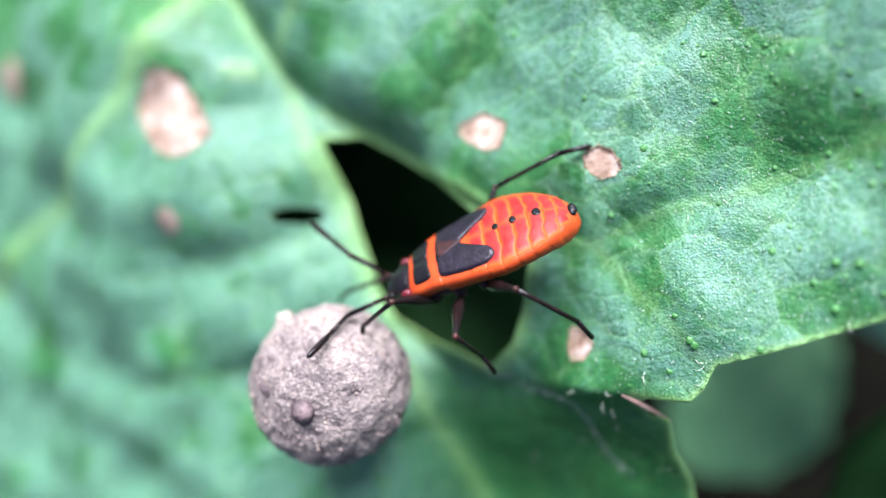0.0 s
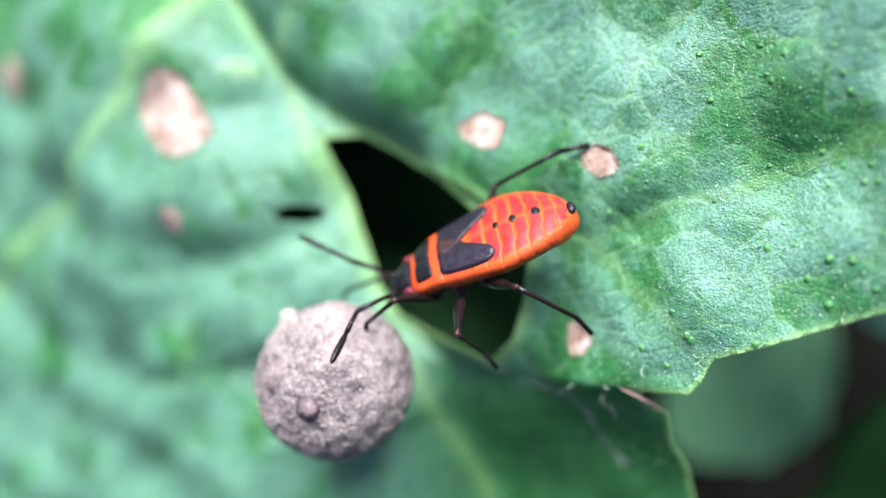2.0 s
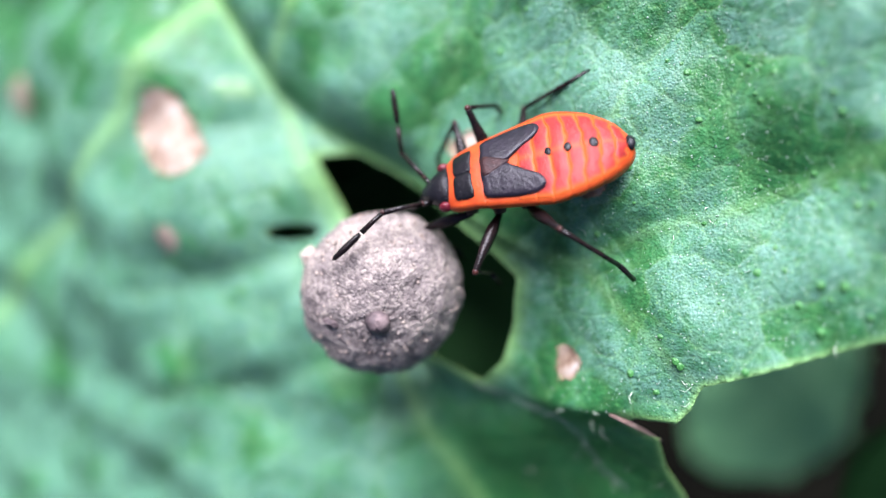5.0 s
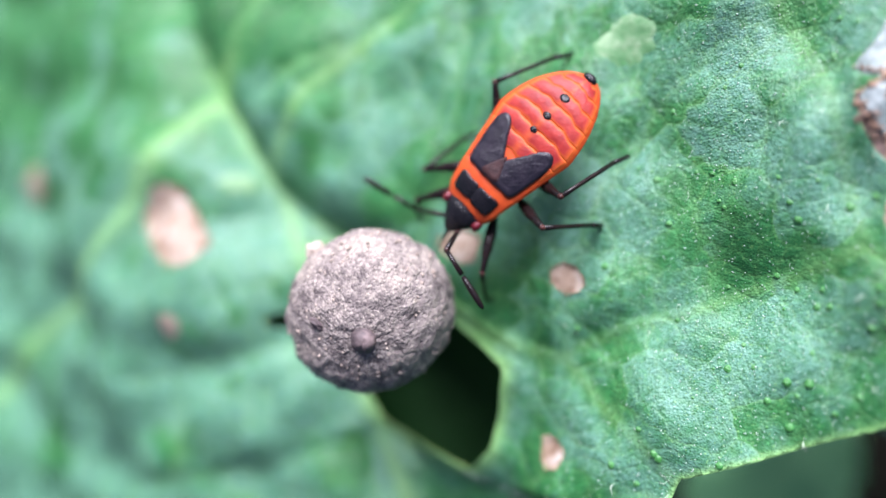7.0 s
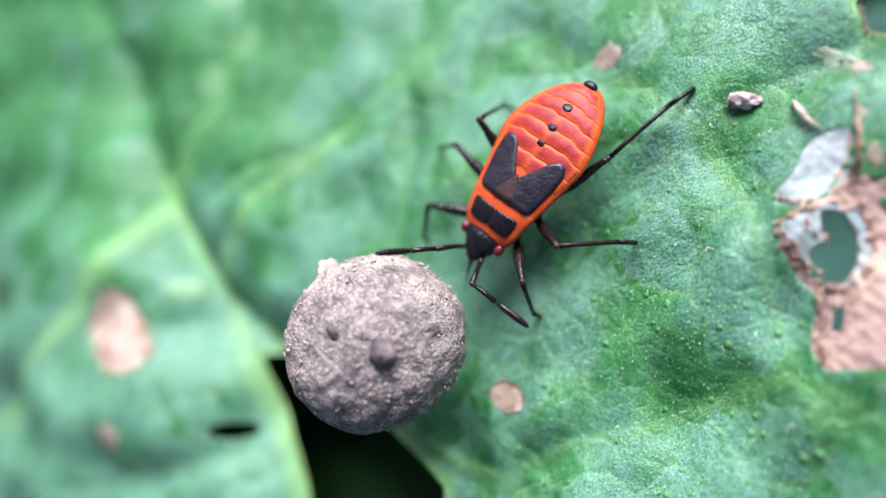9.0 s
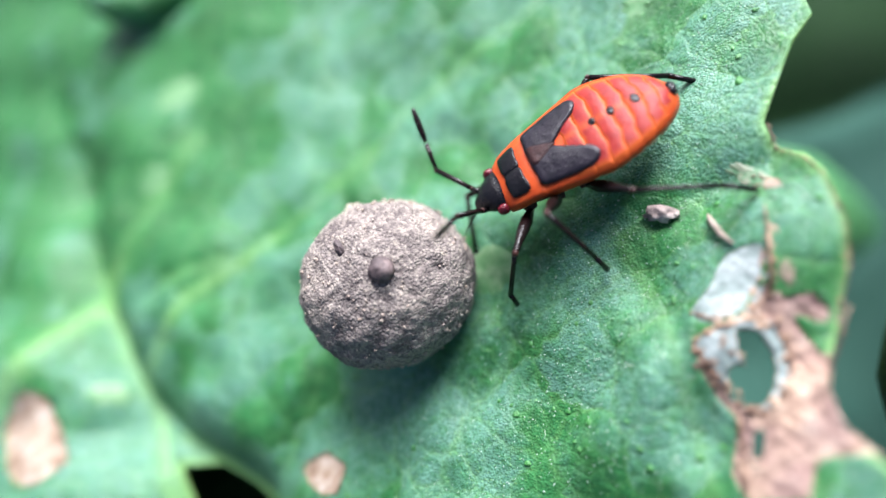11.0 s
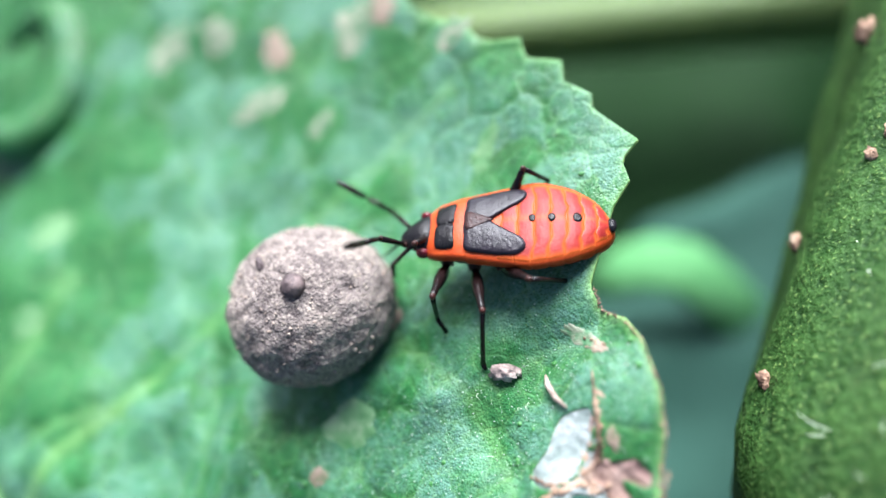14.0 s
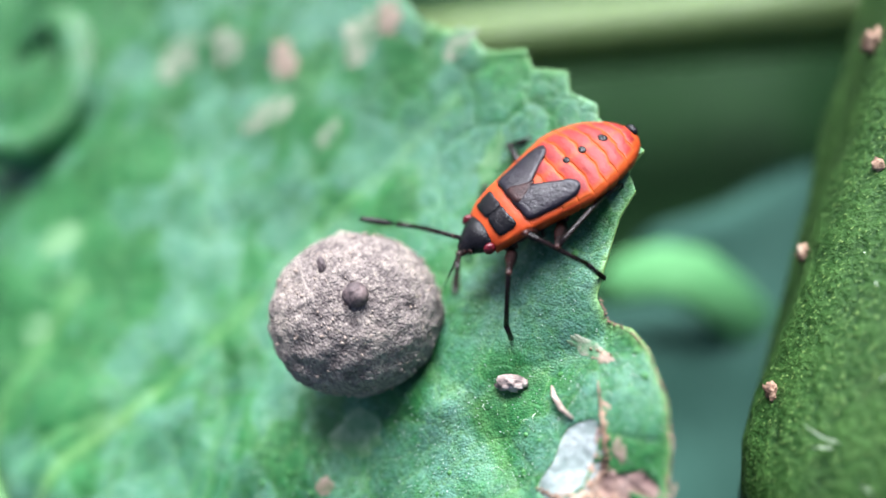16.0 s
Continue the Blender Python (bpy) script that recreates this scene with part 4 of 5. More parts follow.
# ---- specks, painted glints, bumps and hairs on the blade ----
def scatter():
    rng = np.random.default_rng(7)

    def places(count, low=-9.0, high=20.0):
        x, y = rng.uniform(-9, 14.5, count * 8), rng.uniform(low, high, count * 8)
        fit = rng.random(count * 8) < np.clip((x + 4) / 14, 0.04, 1) * np.where(y < 9, 1.0, 0.35)
        x, y = x[fit], y[fit]
        inside = blade_depth(x, y) > 0.15
        x, y = x[inside][:count], y[inside][:count]
        return list(zip(x.tolist(), y.tolist(), blade_height(x, y).tolist()))

    specks, bumps, hairs = [], [], []
    # real pale specks, plus many white dots that stand in for glints
    for x, y, z in places(3000):
        r = rng.uniform(0.010, 0.025)
        specks.append(blob((x, y, z + r * 0.5), (r * rng.uniform(0.8, 1.6), r, r), 4, 6))
    for x, y, z in places(120):
        r = rng.uniform(0.05, 0.15)
        bumps.append(blob((x, y, z - r * 0.05), (r, r * rng.uniform(0.8, 1.3), r * rng.uniform(0.35, 0.6)), 6, 10, 0.3, x))
    for x, y, z in places(22, -9.0, 9.0) + places(34, -12.5, -7.5):
        a, n = rng.uniform(0, 6.3), rng.uniform(0.2, 0.5)
        hairs.append(tube([(x, y, z), (x + n * 0.4 * math.cos(a), y + n * 0.4 * math.sin(a), z + n * 0.5), (x + n * 0.9 * math.cos(a + 0.5), y + n * 0.9 * math.sin(a + 0.5), z + n * 0.6)], [0.012, 0.009, 0.003], 5))
    tagged(part("leaf_specks", *joined(*specks), SPECK), "fine white specks and painted glints on the leaf surface", "specks", kind="stuff")
    tagged(part("leaf_bumps", *joined(*bumps), PIMPLE), "small green bumps on the leaf surface", "bumps", kind="stuff")
    tagged(part("leaf_hairs", *joined(*hairs), HAIR), "short pale hairs on the leaf", "hairs", kind="stuff")


scatter()


# ---- neighbouring plants, out of focus ----
def ovate_leaf(name, label, at, length, width, turn, tilt, lean, mat, cup=0.12, droop=0.1):
    """A simple leaf with a sunken midrib, waved edge and thickness, laid from its base along its heading."""
    leaf_ob = tagged(new(name), label, "leaf")
    nu, nv = 40, 20
    top, low = [], []
    for i in range(nu + 1):
        u = i / nu
        w = width * 0.5 * (math.sin(math.pi * min(1, u * 0.97 + 0.02)) ** 0.7) * (1.15 - 0.35 * u)
        for k in range(nv + 1):
            v = -1 + 2 * k / nv
            edge = 1 + 0.05 * math.sin(u * 38 + k) * abs(v) ** 6
            x, y = length * (u - 0.5), w * v * edge
            z = cup * abs(y) - droop * length * (u - 0.5) ** 2 * 2 + 0.035 * width * math.sin(u * 22 + abs(v) * 3) * abs(v) - 0.5 * math.exp(-(y / 1.0) ** 2)
            top.append((x, y, z))
            low.append((x, y, z - 0.35))
    n = len(top)
    faces = []
    for i in range(nu):
        for k in range(nv):
            a, b = i * (nv + 1) + k, (i + 1) * (nv + 1) + k
            faces += [(a, b, b + 1, a + 1), (n + a, n + a + 1, n + b + 1, n + b)]
    ring = [k for k in range(nv + 1)] + [i * (nv + 1) + nv for i in range(1, nu + 1)] + [nu * (nv + 1) + k for k in range(nv - 1, -1, -1)] + [i * (nv + 1) for i in range(nu - 1, 0, -1)]
    faces += [(b, a, n + a, n + b) for a, b in zip(ring, ring[1:] + ring[:1])]
    ob = part("blade", top + low, faces, mat, leaf_ob)
    layer = ob.data.attributes.new("vein", "FLOAT", "POINT")
    layer.data.foreach_set("value", [0.8 * math.exp(-(p[1] / 0.7) ** 2) for p in top + low])
    part("midrib", *tube([(length * (u - 0.5), 0, -droop * length * (u - 0.5) ** 2 * 2 - 0.75) for u in (0.0, 0.25, 0.5, 0.75, 0.98)], [0.9, 0.75, 0.6, 0.45, 0.2], 8), mat, leaf_ob)
    leaf_ob.matrix_world = pose(at[0] * MM, at[1] * MM, at[2] * MM, lean, tilt, turn)
    return leaf_ob


# this leaf is added to block light and keep the hole black
ovate_leaf("lower_leaf", "large dark green leaf added under the hole, shade painted in", (-22, 2, -13), 62, 56, 25, 0, 4, LEAF_SHADE, 0.03, 0.02)
ovate_leaf("lower_leaf", "pale green blurred leaf below the torn edge", (10.6, -13.8, -60.0), 24, 17, 50, 0, 8, PALE_LEAF, 0.08, 0.1)
ovate_leaf("lower_leaf", "dark green blurred leaf, shade painted in, beside the pale one", (20.5, -18, -20), 40, 22, 62, 0, 12, LEAF_SHADE, 0.05, 0.1)
ovate_leaf("lower_leaf", "broad blue-green leaf behind the leaf tip, shade painted in", (27, 13, -30), 46, 46, 75, 0, -6, TEAL, 0.04, 0.05)
# added over the sunlit soil to give a shade-dark gap
ovate_leaf("lower_leaf", "dark green leaf added behind the others, deep shade painted in", (22, 60, -36), 110, 64, 10, 0, 14, LEAF_SHADE, 0.04, 0.05)


def strap_leaf():
    """A narrow bright leaf that arches over behind the leaf tip."""
    path = [(12.8, 24.8, -27.7), (15.2, 25.3, -26.7), (17.9, 25.0, -26.0), (20.2, 24.0, -26.1), (22.3, 22.3, -28.0), (24.0, 20.6, -30.4), (25.1, 18.8, -34.5), (26.0, 16.9, -38.9)]
    strap = tagged(new("strap_leaf"), "narrow bright green leaf arching behind the leaf tip", "leaf")
    part("blade", *tube(path, [1.6, 2.2, 2.5, 2.5, 2.4, 2.2, 2.0, 1.8], 14, 0.35), YELLOW_LEAF, strap)
    part("midrib", *tube([(x, y, z - 0.95) for x, y, z in path], [0.5, 0.5, 0.45, 0.45, 0.4, 0.35, 0.3, 0.2], 8), OLIVE, strap)
    return strap


strap_leaf()
tagged(part("thin_stem", *tube([(-8.2, 52.3, -22.3), (8.7, 52.9, -26.1), (19.7, 51.6, -27.3), (29.9, 49.3, -27.3), (38.6, 46.5, -26.4), (52.0, 40.4, -23.1)], [3.6, 3.6, 3.5, 3.5, 3.6, 3.7], 14), OLIVE),
       "yellow-green round stem crossing behind the leaf", "stem")


def hairy_stem():
    """The thick hairy green stem beside the leaf tip."""
    m = material("stem_green", (0.05, 0.16, 0.04), 0.6)
    a, b = grain(m, 1.3, 4, 0.6), grain(m, 0.28, 4, 0.65)
    base = mixed(m, 0.45, ramp(m, a, (0.3, (0.006, 0.030, 0.004)), (0.55, (0.018, 0.066, 0.009)), (0.75, (0.042, 0.110, 0.020))), ramp(m, b, (0.38, (0.005, 0.024, 0.003)), (0.64, (0.065, 0.14, 0.035))))
    link(m, base, shader(m).inputs["Base Color"])
    flecks = ramp(m, grain(m, 0.14, 3, 0.6), (0.60, (0, 0, 0)), (0.70, (1, 1, 1)))
    base = mixed(m, math_node(m, "MULTIPLY", flecks, 0.75), base, (0.20, 0.30, 0.09))
    link(m, base, shader(m).inputs["Base Color"])
    shader(m).inputs["Specular IOR Level"].default_value = 0.2
    relief(m, math_node(m, "ADD", a, math_node(m, "MULTIPLY", b, 0.7)), 0.24)
    stem = tagged(new("hairy_stem"), "thick rough green stem with pale hairs and brown grains", "stem")
    verts, faces = [], []
    rows_n, sides = 90, 72

    def skin(y, w):
        f = (y + 60) / 140
        low = max(0.0, 1 - y)
        cx, cz, r = 29.0 + 0.55 * (max(y, 1) - 8) + 0.1 * low, -2.0 + 0.02 * (y - 8) - 0.035 * low * low, 9.0 - 0.6 * f
        p = Vector((math.cos(w) * 2, math.sin(w) * 2, y * 0.18))
        r += 0.35 * noise.noise(p * 1.4) + 0.16 * noise.noise(p * 4.0) + 0.28 * math.cos(7 * w + 0.05 * y)
        return (cx + r * math.cos(w), y - 0.5 * r * math.cos(w), cz + r * math.sin(w))

    for i in range(rows_n + 1):
        y = -60 + 140 * i / rows_n
        for k in range(sides):
            verts.append(skin(y, 2 * math.pi * k / sides))
    for i in range(rows_n):
        for k in range(sides):
            faces.append((i * sides + k, (i + 1) * sides + k, (i + 1) * sides + (k + 1) % sides, i * sides + (k + 1) % sides))
    part("bark", verts, [q[::-1] for q in faces], m, stem)
    rng = random.Random(3)
    tufts = []
    for _ in range(260):
        y, w = rng.uniform(-4, 22), rng.uniform(1.0, 2.5)
        p = Vector(skin(y, w))
        out = Vector((math.cos(w), 0, math.sin(w)))
        along = Vector((rng.uniform(-1, 1), rng.uniform(-1, 1), rng.uniform(-0.3, 0.3)))
        n = rng.uniform(0.2, 0.8)
        tufts.append(tube([p, p + out * n * 0.35 + along * n * 0.3, p + out * n * 0.3 + along * n], [0.022, 0.018, 0.006], 4))
    tagged(part("hairs", *joined(*tufts), HAIR, stem), "short pale hairs", kind="stuff")
    for y, w, r in ((11.5, 2.45, 0.22), (10.8, 2.5, 0.18), (6.2, 2.2, 0.26), (16.6, 2.7, 0.45), (3.5, 2.75, 0.28), (13.8, 2.1, 0.15), (1.5, 2.1, 0.18), (8.6, 2.85, 0.3), (4.9, 2.3, 0.14)):
        p = skin(y, w)
        part("grain", *blob(p, (r * 0.9, r * 1.3, r * 0.9), 12, 16, 0.8, y), CRUST, stem, "small brown grain on the stem")
    return stem


hairy_stem()


def blade_curl():
    """A separate loop added in place of the blade's own curl, far back on it."""
    cx, cy = -17.0, 31.6
    cz = on_blade(cx, cy) + 0.4
    ring = [(cx + 3.7 * math.cos(a), cy + 4.6 * math.sin(a), cz + 0.5 * math.sin(2 * a)) for a in (-2.4 + 4.6 * i / 28 for i in range(29))]
    ob = new("blade_curl")
    part("midrib", *tube([(x, y, z + 0.55) for x, y, z in ring], [0.22] * 29, 8), YELLOW_LEAF, ob)
    part("blade", *tube(ring, [0.4 + 1.0 * math.sin(math.pi * (i + 1) / 30) ** 0.5 for i in range(29)], 14, 0.9), LEAF, ob)
    return tagged(ob, "green loop added for the blade's own curl far back", "leaf")


blade_curl()
# a loose hair-like strand and a thin flap at the dry patch
tagged(part("leaf_strand", *tube([(11.2, 8.2, on_blade(11.2, 8.2, 0.12)), (11.25, 7.8, on_blade(11.25, 7.8, 0.3)), (11.45, 7.3, on_blade(11.45, 7.3, 0.22)), (11.75, 6.95, on_blade(11.75, 6.95, 0.08))], [0.05, 0.10, 0.10, 0.05], 7), CHIP),
       "curled pale strand of dried leaf skin", "strand")
tagged(part("leaf_shred", *tube([(12.75, 7.9, on_blade(12.75, 7.9, 0.1)), (12.7, 7.0, on_blade(12.7, 7.0, 0.16)), (12.62, 6.2, on_blade(12.62, 6.2, 0.15)), (12.5, 5.4, on_blade(12.5, 5.4, 0.1))], [0.02, 0.045, 0.06, 0.045], 7, 0.6), CRUST),
       "thin brown shred of dried leaf", "strand")


# ---- ground far below ----
def soil_material():
    # soil colours lowered to near black in place of shade from foliage
    m = material("soil_painted_shade", (0.02, 0.017, 0.013), 1.0, 0.0, 0.04)
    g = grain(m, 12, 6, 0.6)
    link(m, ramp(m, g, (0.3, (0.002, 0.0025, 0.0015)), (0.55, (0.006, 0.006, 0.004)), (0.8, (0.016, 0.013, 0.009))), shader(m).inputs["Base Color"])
    relief(m, g, 6.0)
    return m


ground = part("ground", [(-30000, -30000, -130), (30000, -30000, -130), (30000, 30000, -130), (-30000, 30000, -130)], [(0, 1, 2, 3)], soil_material(), None, "garden soil painted near-black to look shaded", False)
tagged(ground, category="ground", kind="structure")


# ---- what moves ----
def aim(a, b, up=(0, 0, 1)):
    """A pose at a whose x axis points to b, with z as near to up as it can be. Millimetres."""
    a, b = Vector(a), Vector(b)
    x = (b - a).normalized()
    y = Vector(up).cross(x)
    y = y.normalized() if y.length > 1e-4 else Vector((0, 1, 0))
    z = x.cross(y)
    m = Matrix((x, y, z)).transposed().to_4x4()
    m.translation = a * MM
    return m


def walk_limb(root, upper, lower, rows):
    first, second = [], []
    for t, kx, ky, kz, fx, fy, fz in rows:
        m = aim(root, (kx, ky, kz))
        knee = root + (Vector((kx, ky, kz)) - root).normalized() * REACH[upper.name.split(".")[0]](upper)
        first.append((t, m))
        second.append((t, m.inverted() @ aim(knee, (fx, fy, fz))))
    walk(upper, first)
    walk(lower, second)


REACH = {"femur": lambda ob: max(v.co.x for v in ob.data.vertices) / MM, "antenna": lambda ob: max(v.co.x for v in ob.data.vertices) / MM}


def motions():
    body_rows = [
        (0, -3.63, -3.71, 2.3, 36.4, 2.22, -158.62), (3.2, -3.63, -3.71, 2.3, 36.4, 2.22, -158.62), (5.3, -1.08, -0.01, 2.82, 10.45, -1.49, -169.95),
        (5.5, -1.87, 0.12, 2.79, 5.78, 5.64, -164.77), (5.8, -2.5, 1.33, 2.43, 12.34, 10.55, -149.55), (6, -1.43, 2.05, 3.36, 2.64, 3.12, -150.71),
        (6.3, -2.79, 1.5, 3.01, -1.25, 8.15, -146.17), (6.5, -2.35, 2.15, 3.24, -1.99, 10.49, -144.8), (7, -0.47, 3.74, 3.65, -6.77, 4.02, -139.22),
        (7.5, 0.52, 4.98, 3.63, -1.43, 1.02, -142.08), (8, 1.19, 6.1, 3.99, 3.96, 4.67, -138.8), (8.5, 1.12, 6.14, 3.77, 2.35, 4.53, -138.8),
        (9, 2.58, 7.01, 4.21, -1.12, 9.63, -132.08), (9.2, 2.8, 7.56, 4.67, -1.77, 13.12, -126.42), (11.3, 7.89, 10.76, 5.49, 2.8, 10.38, -162.45),
        (11.5, 8.23, 10.72, 5.4, 2.56, 8.82, -160.81), (12, 9.97, 11.57, 5.49, 1.6, 1.59, -173.56), (12.5, 11.06, 12.95, 5.66, 7.33, -3.93, 172.08),
        (13, 10.61, 13.18, 5.36, 6.36, -0.29, 171.9), (13.5, 10.7, 13.16, 5.33, 7.81, 2.01, 170.29), (14, 10.72, 13.07, 5.53, 8.7, -1.93, 172.3),
        (14.5, 10.77, 13.12, 5.45, 8.27, -1.57, 171.37), (15, 10.72, 13.07, 5.48, 10.26, -1.8, 172.14),
        (15.4, 11.31, 13.36, 5.66, 10.91, -4.93, -176.19), (15.5, 12.34, 13.26, 5.77, 8.83, -4.19, -173.77),
        (15.7, 12.31, 13.89, 5.67, 6.72, -2.66, -165.25), (16, 12.27, 14.7, 5.87, 7.05, 2.18, -153.86),
    ]
    ball_rows = [
        (0, -9.87, -8.66, 1.61, -4.84, -16.03, 125.61), (3.2, -9.88, -8.65, 1.63, -4.84, -16.03, 125.61), (5.3, -7.08, -3.58, 1.61, -16.99, -32.78, 154.39),
        (5.5, -7.96, -3.29, 1.18, -21.76, -37, 140.34), (5.8, -8.15, -3.52, 1.02, -17.05, -20.81, 133.85), (6, -7.54, -2.79, 1.48, -6.7, -31.55, 136.36),
        (6.3, -8.4, -3.31, 1.34, -21.97, -34.79, 137.36), (6.5, -7.7, -2.85, 1.63, -21.06, -40.84, 140.37), (7, -6.41, -1.69, 3.5, -1.99, -34.99, 126.68),
        (7.5, -5.57, -0.21, 3.84, 0.21, -30.81, 122.08), (8, -4.8, 0.58, 4.25, 12.14, -32.03, 118.57), (8.5, -5.1, 0.67, 3.96, 12.98, -28.7, 118.82),
        (9, -3.15, 1.26, 4.61, 17.46, -30.4, 116.8), (9.2, -2.56, 1.66, 4.62, 16.16, -28.12, 116.9), (11.3, 0.28, 7.71, 3.76, 12.04, -18.38, 111.36),
        (11.5, 0.49, 7.63, 3.92, 14.93, -18.81, 108.66), (12, 1.98, 9.7, 4.27, 11.11, -16.2, 99.02), (12.5, 2.91, 12.62, 4.7, 16.32, -13.93, 102.07),
        (13, 2.47, 12.43, 4.63, 12.61, -15.27, 103.31), (13.5, 2.64, 12.31, 4.51, 12.45, -14.02, 103.1), (14, 2.79, 12.38, 4.34, 7.55, -10.69, 105.12),
        (14.5, 2.62, 12.3, 4.41, 11.83, -10.52, 104.44), (15, 2.7, 12.28, 4.45, 10.7, -11.42, 103.37), (15.4, 3.27, 12.11, 5.1, 12.63, -11.15, 98.58),
        (15.5, 4.18, 12.1, 4.78, 14.44, -11.23, 96.58), (15.7, 4.32, 11.76, 4.66, 15.92, -20.63, 96.97), (16, 4.45, 12.03, 4.52, 19.74, -12.47, 95.58),
    ]
    leg_l1 = [
        (0, 2.97, 1.83, 1.18, 5.33, 1.3, -0.45), (3.2, 2.97, 1.83, 1.18, 5.33, 1.3, -0.45), (5.3, 4.43, 0.59, -1.24, 3.75, 0.64, -4.06),
        (5.5, 4.48, 0.98, -0.83, 4.16, 0.39, -3.65), (5.8, 2.23, 2.51, 0.78, 3.13, 3.14, -1.9), (6, 2.39, 2.4, 0.89, 3.58, 3.38, -1.56),
        (6.3, 3.97, 2.16, -0.29, 3.43, 1.18, -2.97), (6.5, 3.67, 2.41, -0.1, 3.67, 1.41, -2.82), (7, 4.03, 2.07, -0.25, 5.05, 2.55, -2.92),
        (7.5, 3.27, 2.66, 0.01, 3.9, 2.93, -2.8), (8, 3.23, 2.68, 0.02, 3.78, 2.5, -2.82), (8.5, 3.22, 2.55, 0.3, 3.75, 2.63, -2.55),
        (9, 3.2, 2.31, 0.67, 4.17, 2.81, -2.02), (9.2, 3.73, 2.04, 0.43, 5.21, 2.59, -2), (11.3, 3.06, 2.59, 0.37, 4.36, 3.01, -2.19),
        (11.5, 3.45, 2.31, 0.43, 4.73, 2.67, -2.14), (12, 3.21, 2.47, 0.45, 4.11, 2.26, -2.3), (12.5, 2.3, 2.99, -0.17, 3.14, 3.51, -2.9),
        (13, 2.01, 2.53, 0.74, 2.43, 2.9, -2.11), (13.5, 2.03, 2.49, 0.79, 2.46, 2.88, -2.05), (14, 2.27, 2.73, 0.47, 2.45, 2.6, -2.42),
        (14.5, 2.2, 2.66, 0.58, 2.4, 2.79, -2.31), (15, 2.24, 2.74, 0.46, 2.42, 2.6, -2.43), (15.4, 3.26, 2.72, -0.18, 3.85, 2.08, -2.94),
        (15.5, 3, 2.55, 0.49, 3.32, 2.35, -2.39), (15.7, 2.64, 2.36, 0.88, 3.23, 2.63, -1.95), (16, 2.9, 2.41, 0.73, 4.09, 3.03, -1.84),
    ]
    leg_l2 = [
        (0, 1.3, 3.26, -0.08, 1.36, 2.75, -3.35), (3.2, 1.3, 3.26, -0.08, 1.36, 2.75, -3.35), (5.3, 2.32, 3.07, -0.64, 2.35, 2.26, -3.84),
        (5.5, 0.62, 2.97, 0.4, 0.69, 2.23, -2.81), (5.8, 1.21, 3.12, 0.28, 1.71, 3.77, -2.92), (6, 1.9, 3.12, -0.01, 2.51, 3.54, -3.23),
        (6.3, 1.09, 3.1, 0.31, 2.13, 4.2, -2.62), (6.5, 1.54, 3.04, 0.39, 2.61, 4.2, -2.51), (7, 1.16, 2.7, 0.89, -0.22, 3.72, -1.92),
        (7.5, 1.34, 2.7, 0.88, 1.1, 3.82, -2.21), (8, 0.98, 2.9, 0.64, 0.22, 4.07, -2.36), (8.5, 1.02, 2.74, 0.84, 0.17, 4.13, -2.03),
        (9, 1.51, 2.64, 0.92, -0.08, 4.2, -1.51), (9.2, 1.48, 2.39, 1.15, 0.97, 3.84, -1.76), (11.3, 1.48, 2.36, 1.17, 0.96, 3.57, -1.85),
        (11.5, 1.69, 2.06, 1.32, 1.35, 3.32, -1.71), (12, 1.48, 2.56, 1, 2.12, 4.07, -1.86), (12.5, 1.02, 2.94, 0.58, 1.19, 4.43, -2.36),
        (13, 0.64, 3.13, 0.1, 0.99, 4.03, -3.08), (13.5, 0.64, 3.13, 0.1, 0.99, 4.03, -3.08), (14, 0.64, 3.13, 0.1, 0.99, 4.03, -3.08),
        (14.5, 0.64, 3.13, 0.1, 0.99, 4.03, -3.08), (15, 0.64, 3.13, 0.1, 0.99, 4.03, -3.08), (15.4, 1.62, 2.63, 0.91, -0.5, 3.32, -1.53),
        (15.5, 2.06, 2.13, 1.16, 0.42, 3.21, -1.5), (15.7, 1.77, 1.77, 1.43, 1.06, 3.42, -1.33), (16, 1.72, 1.97, 1.36, 0.36, 3.58, -1.17),
    ]
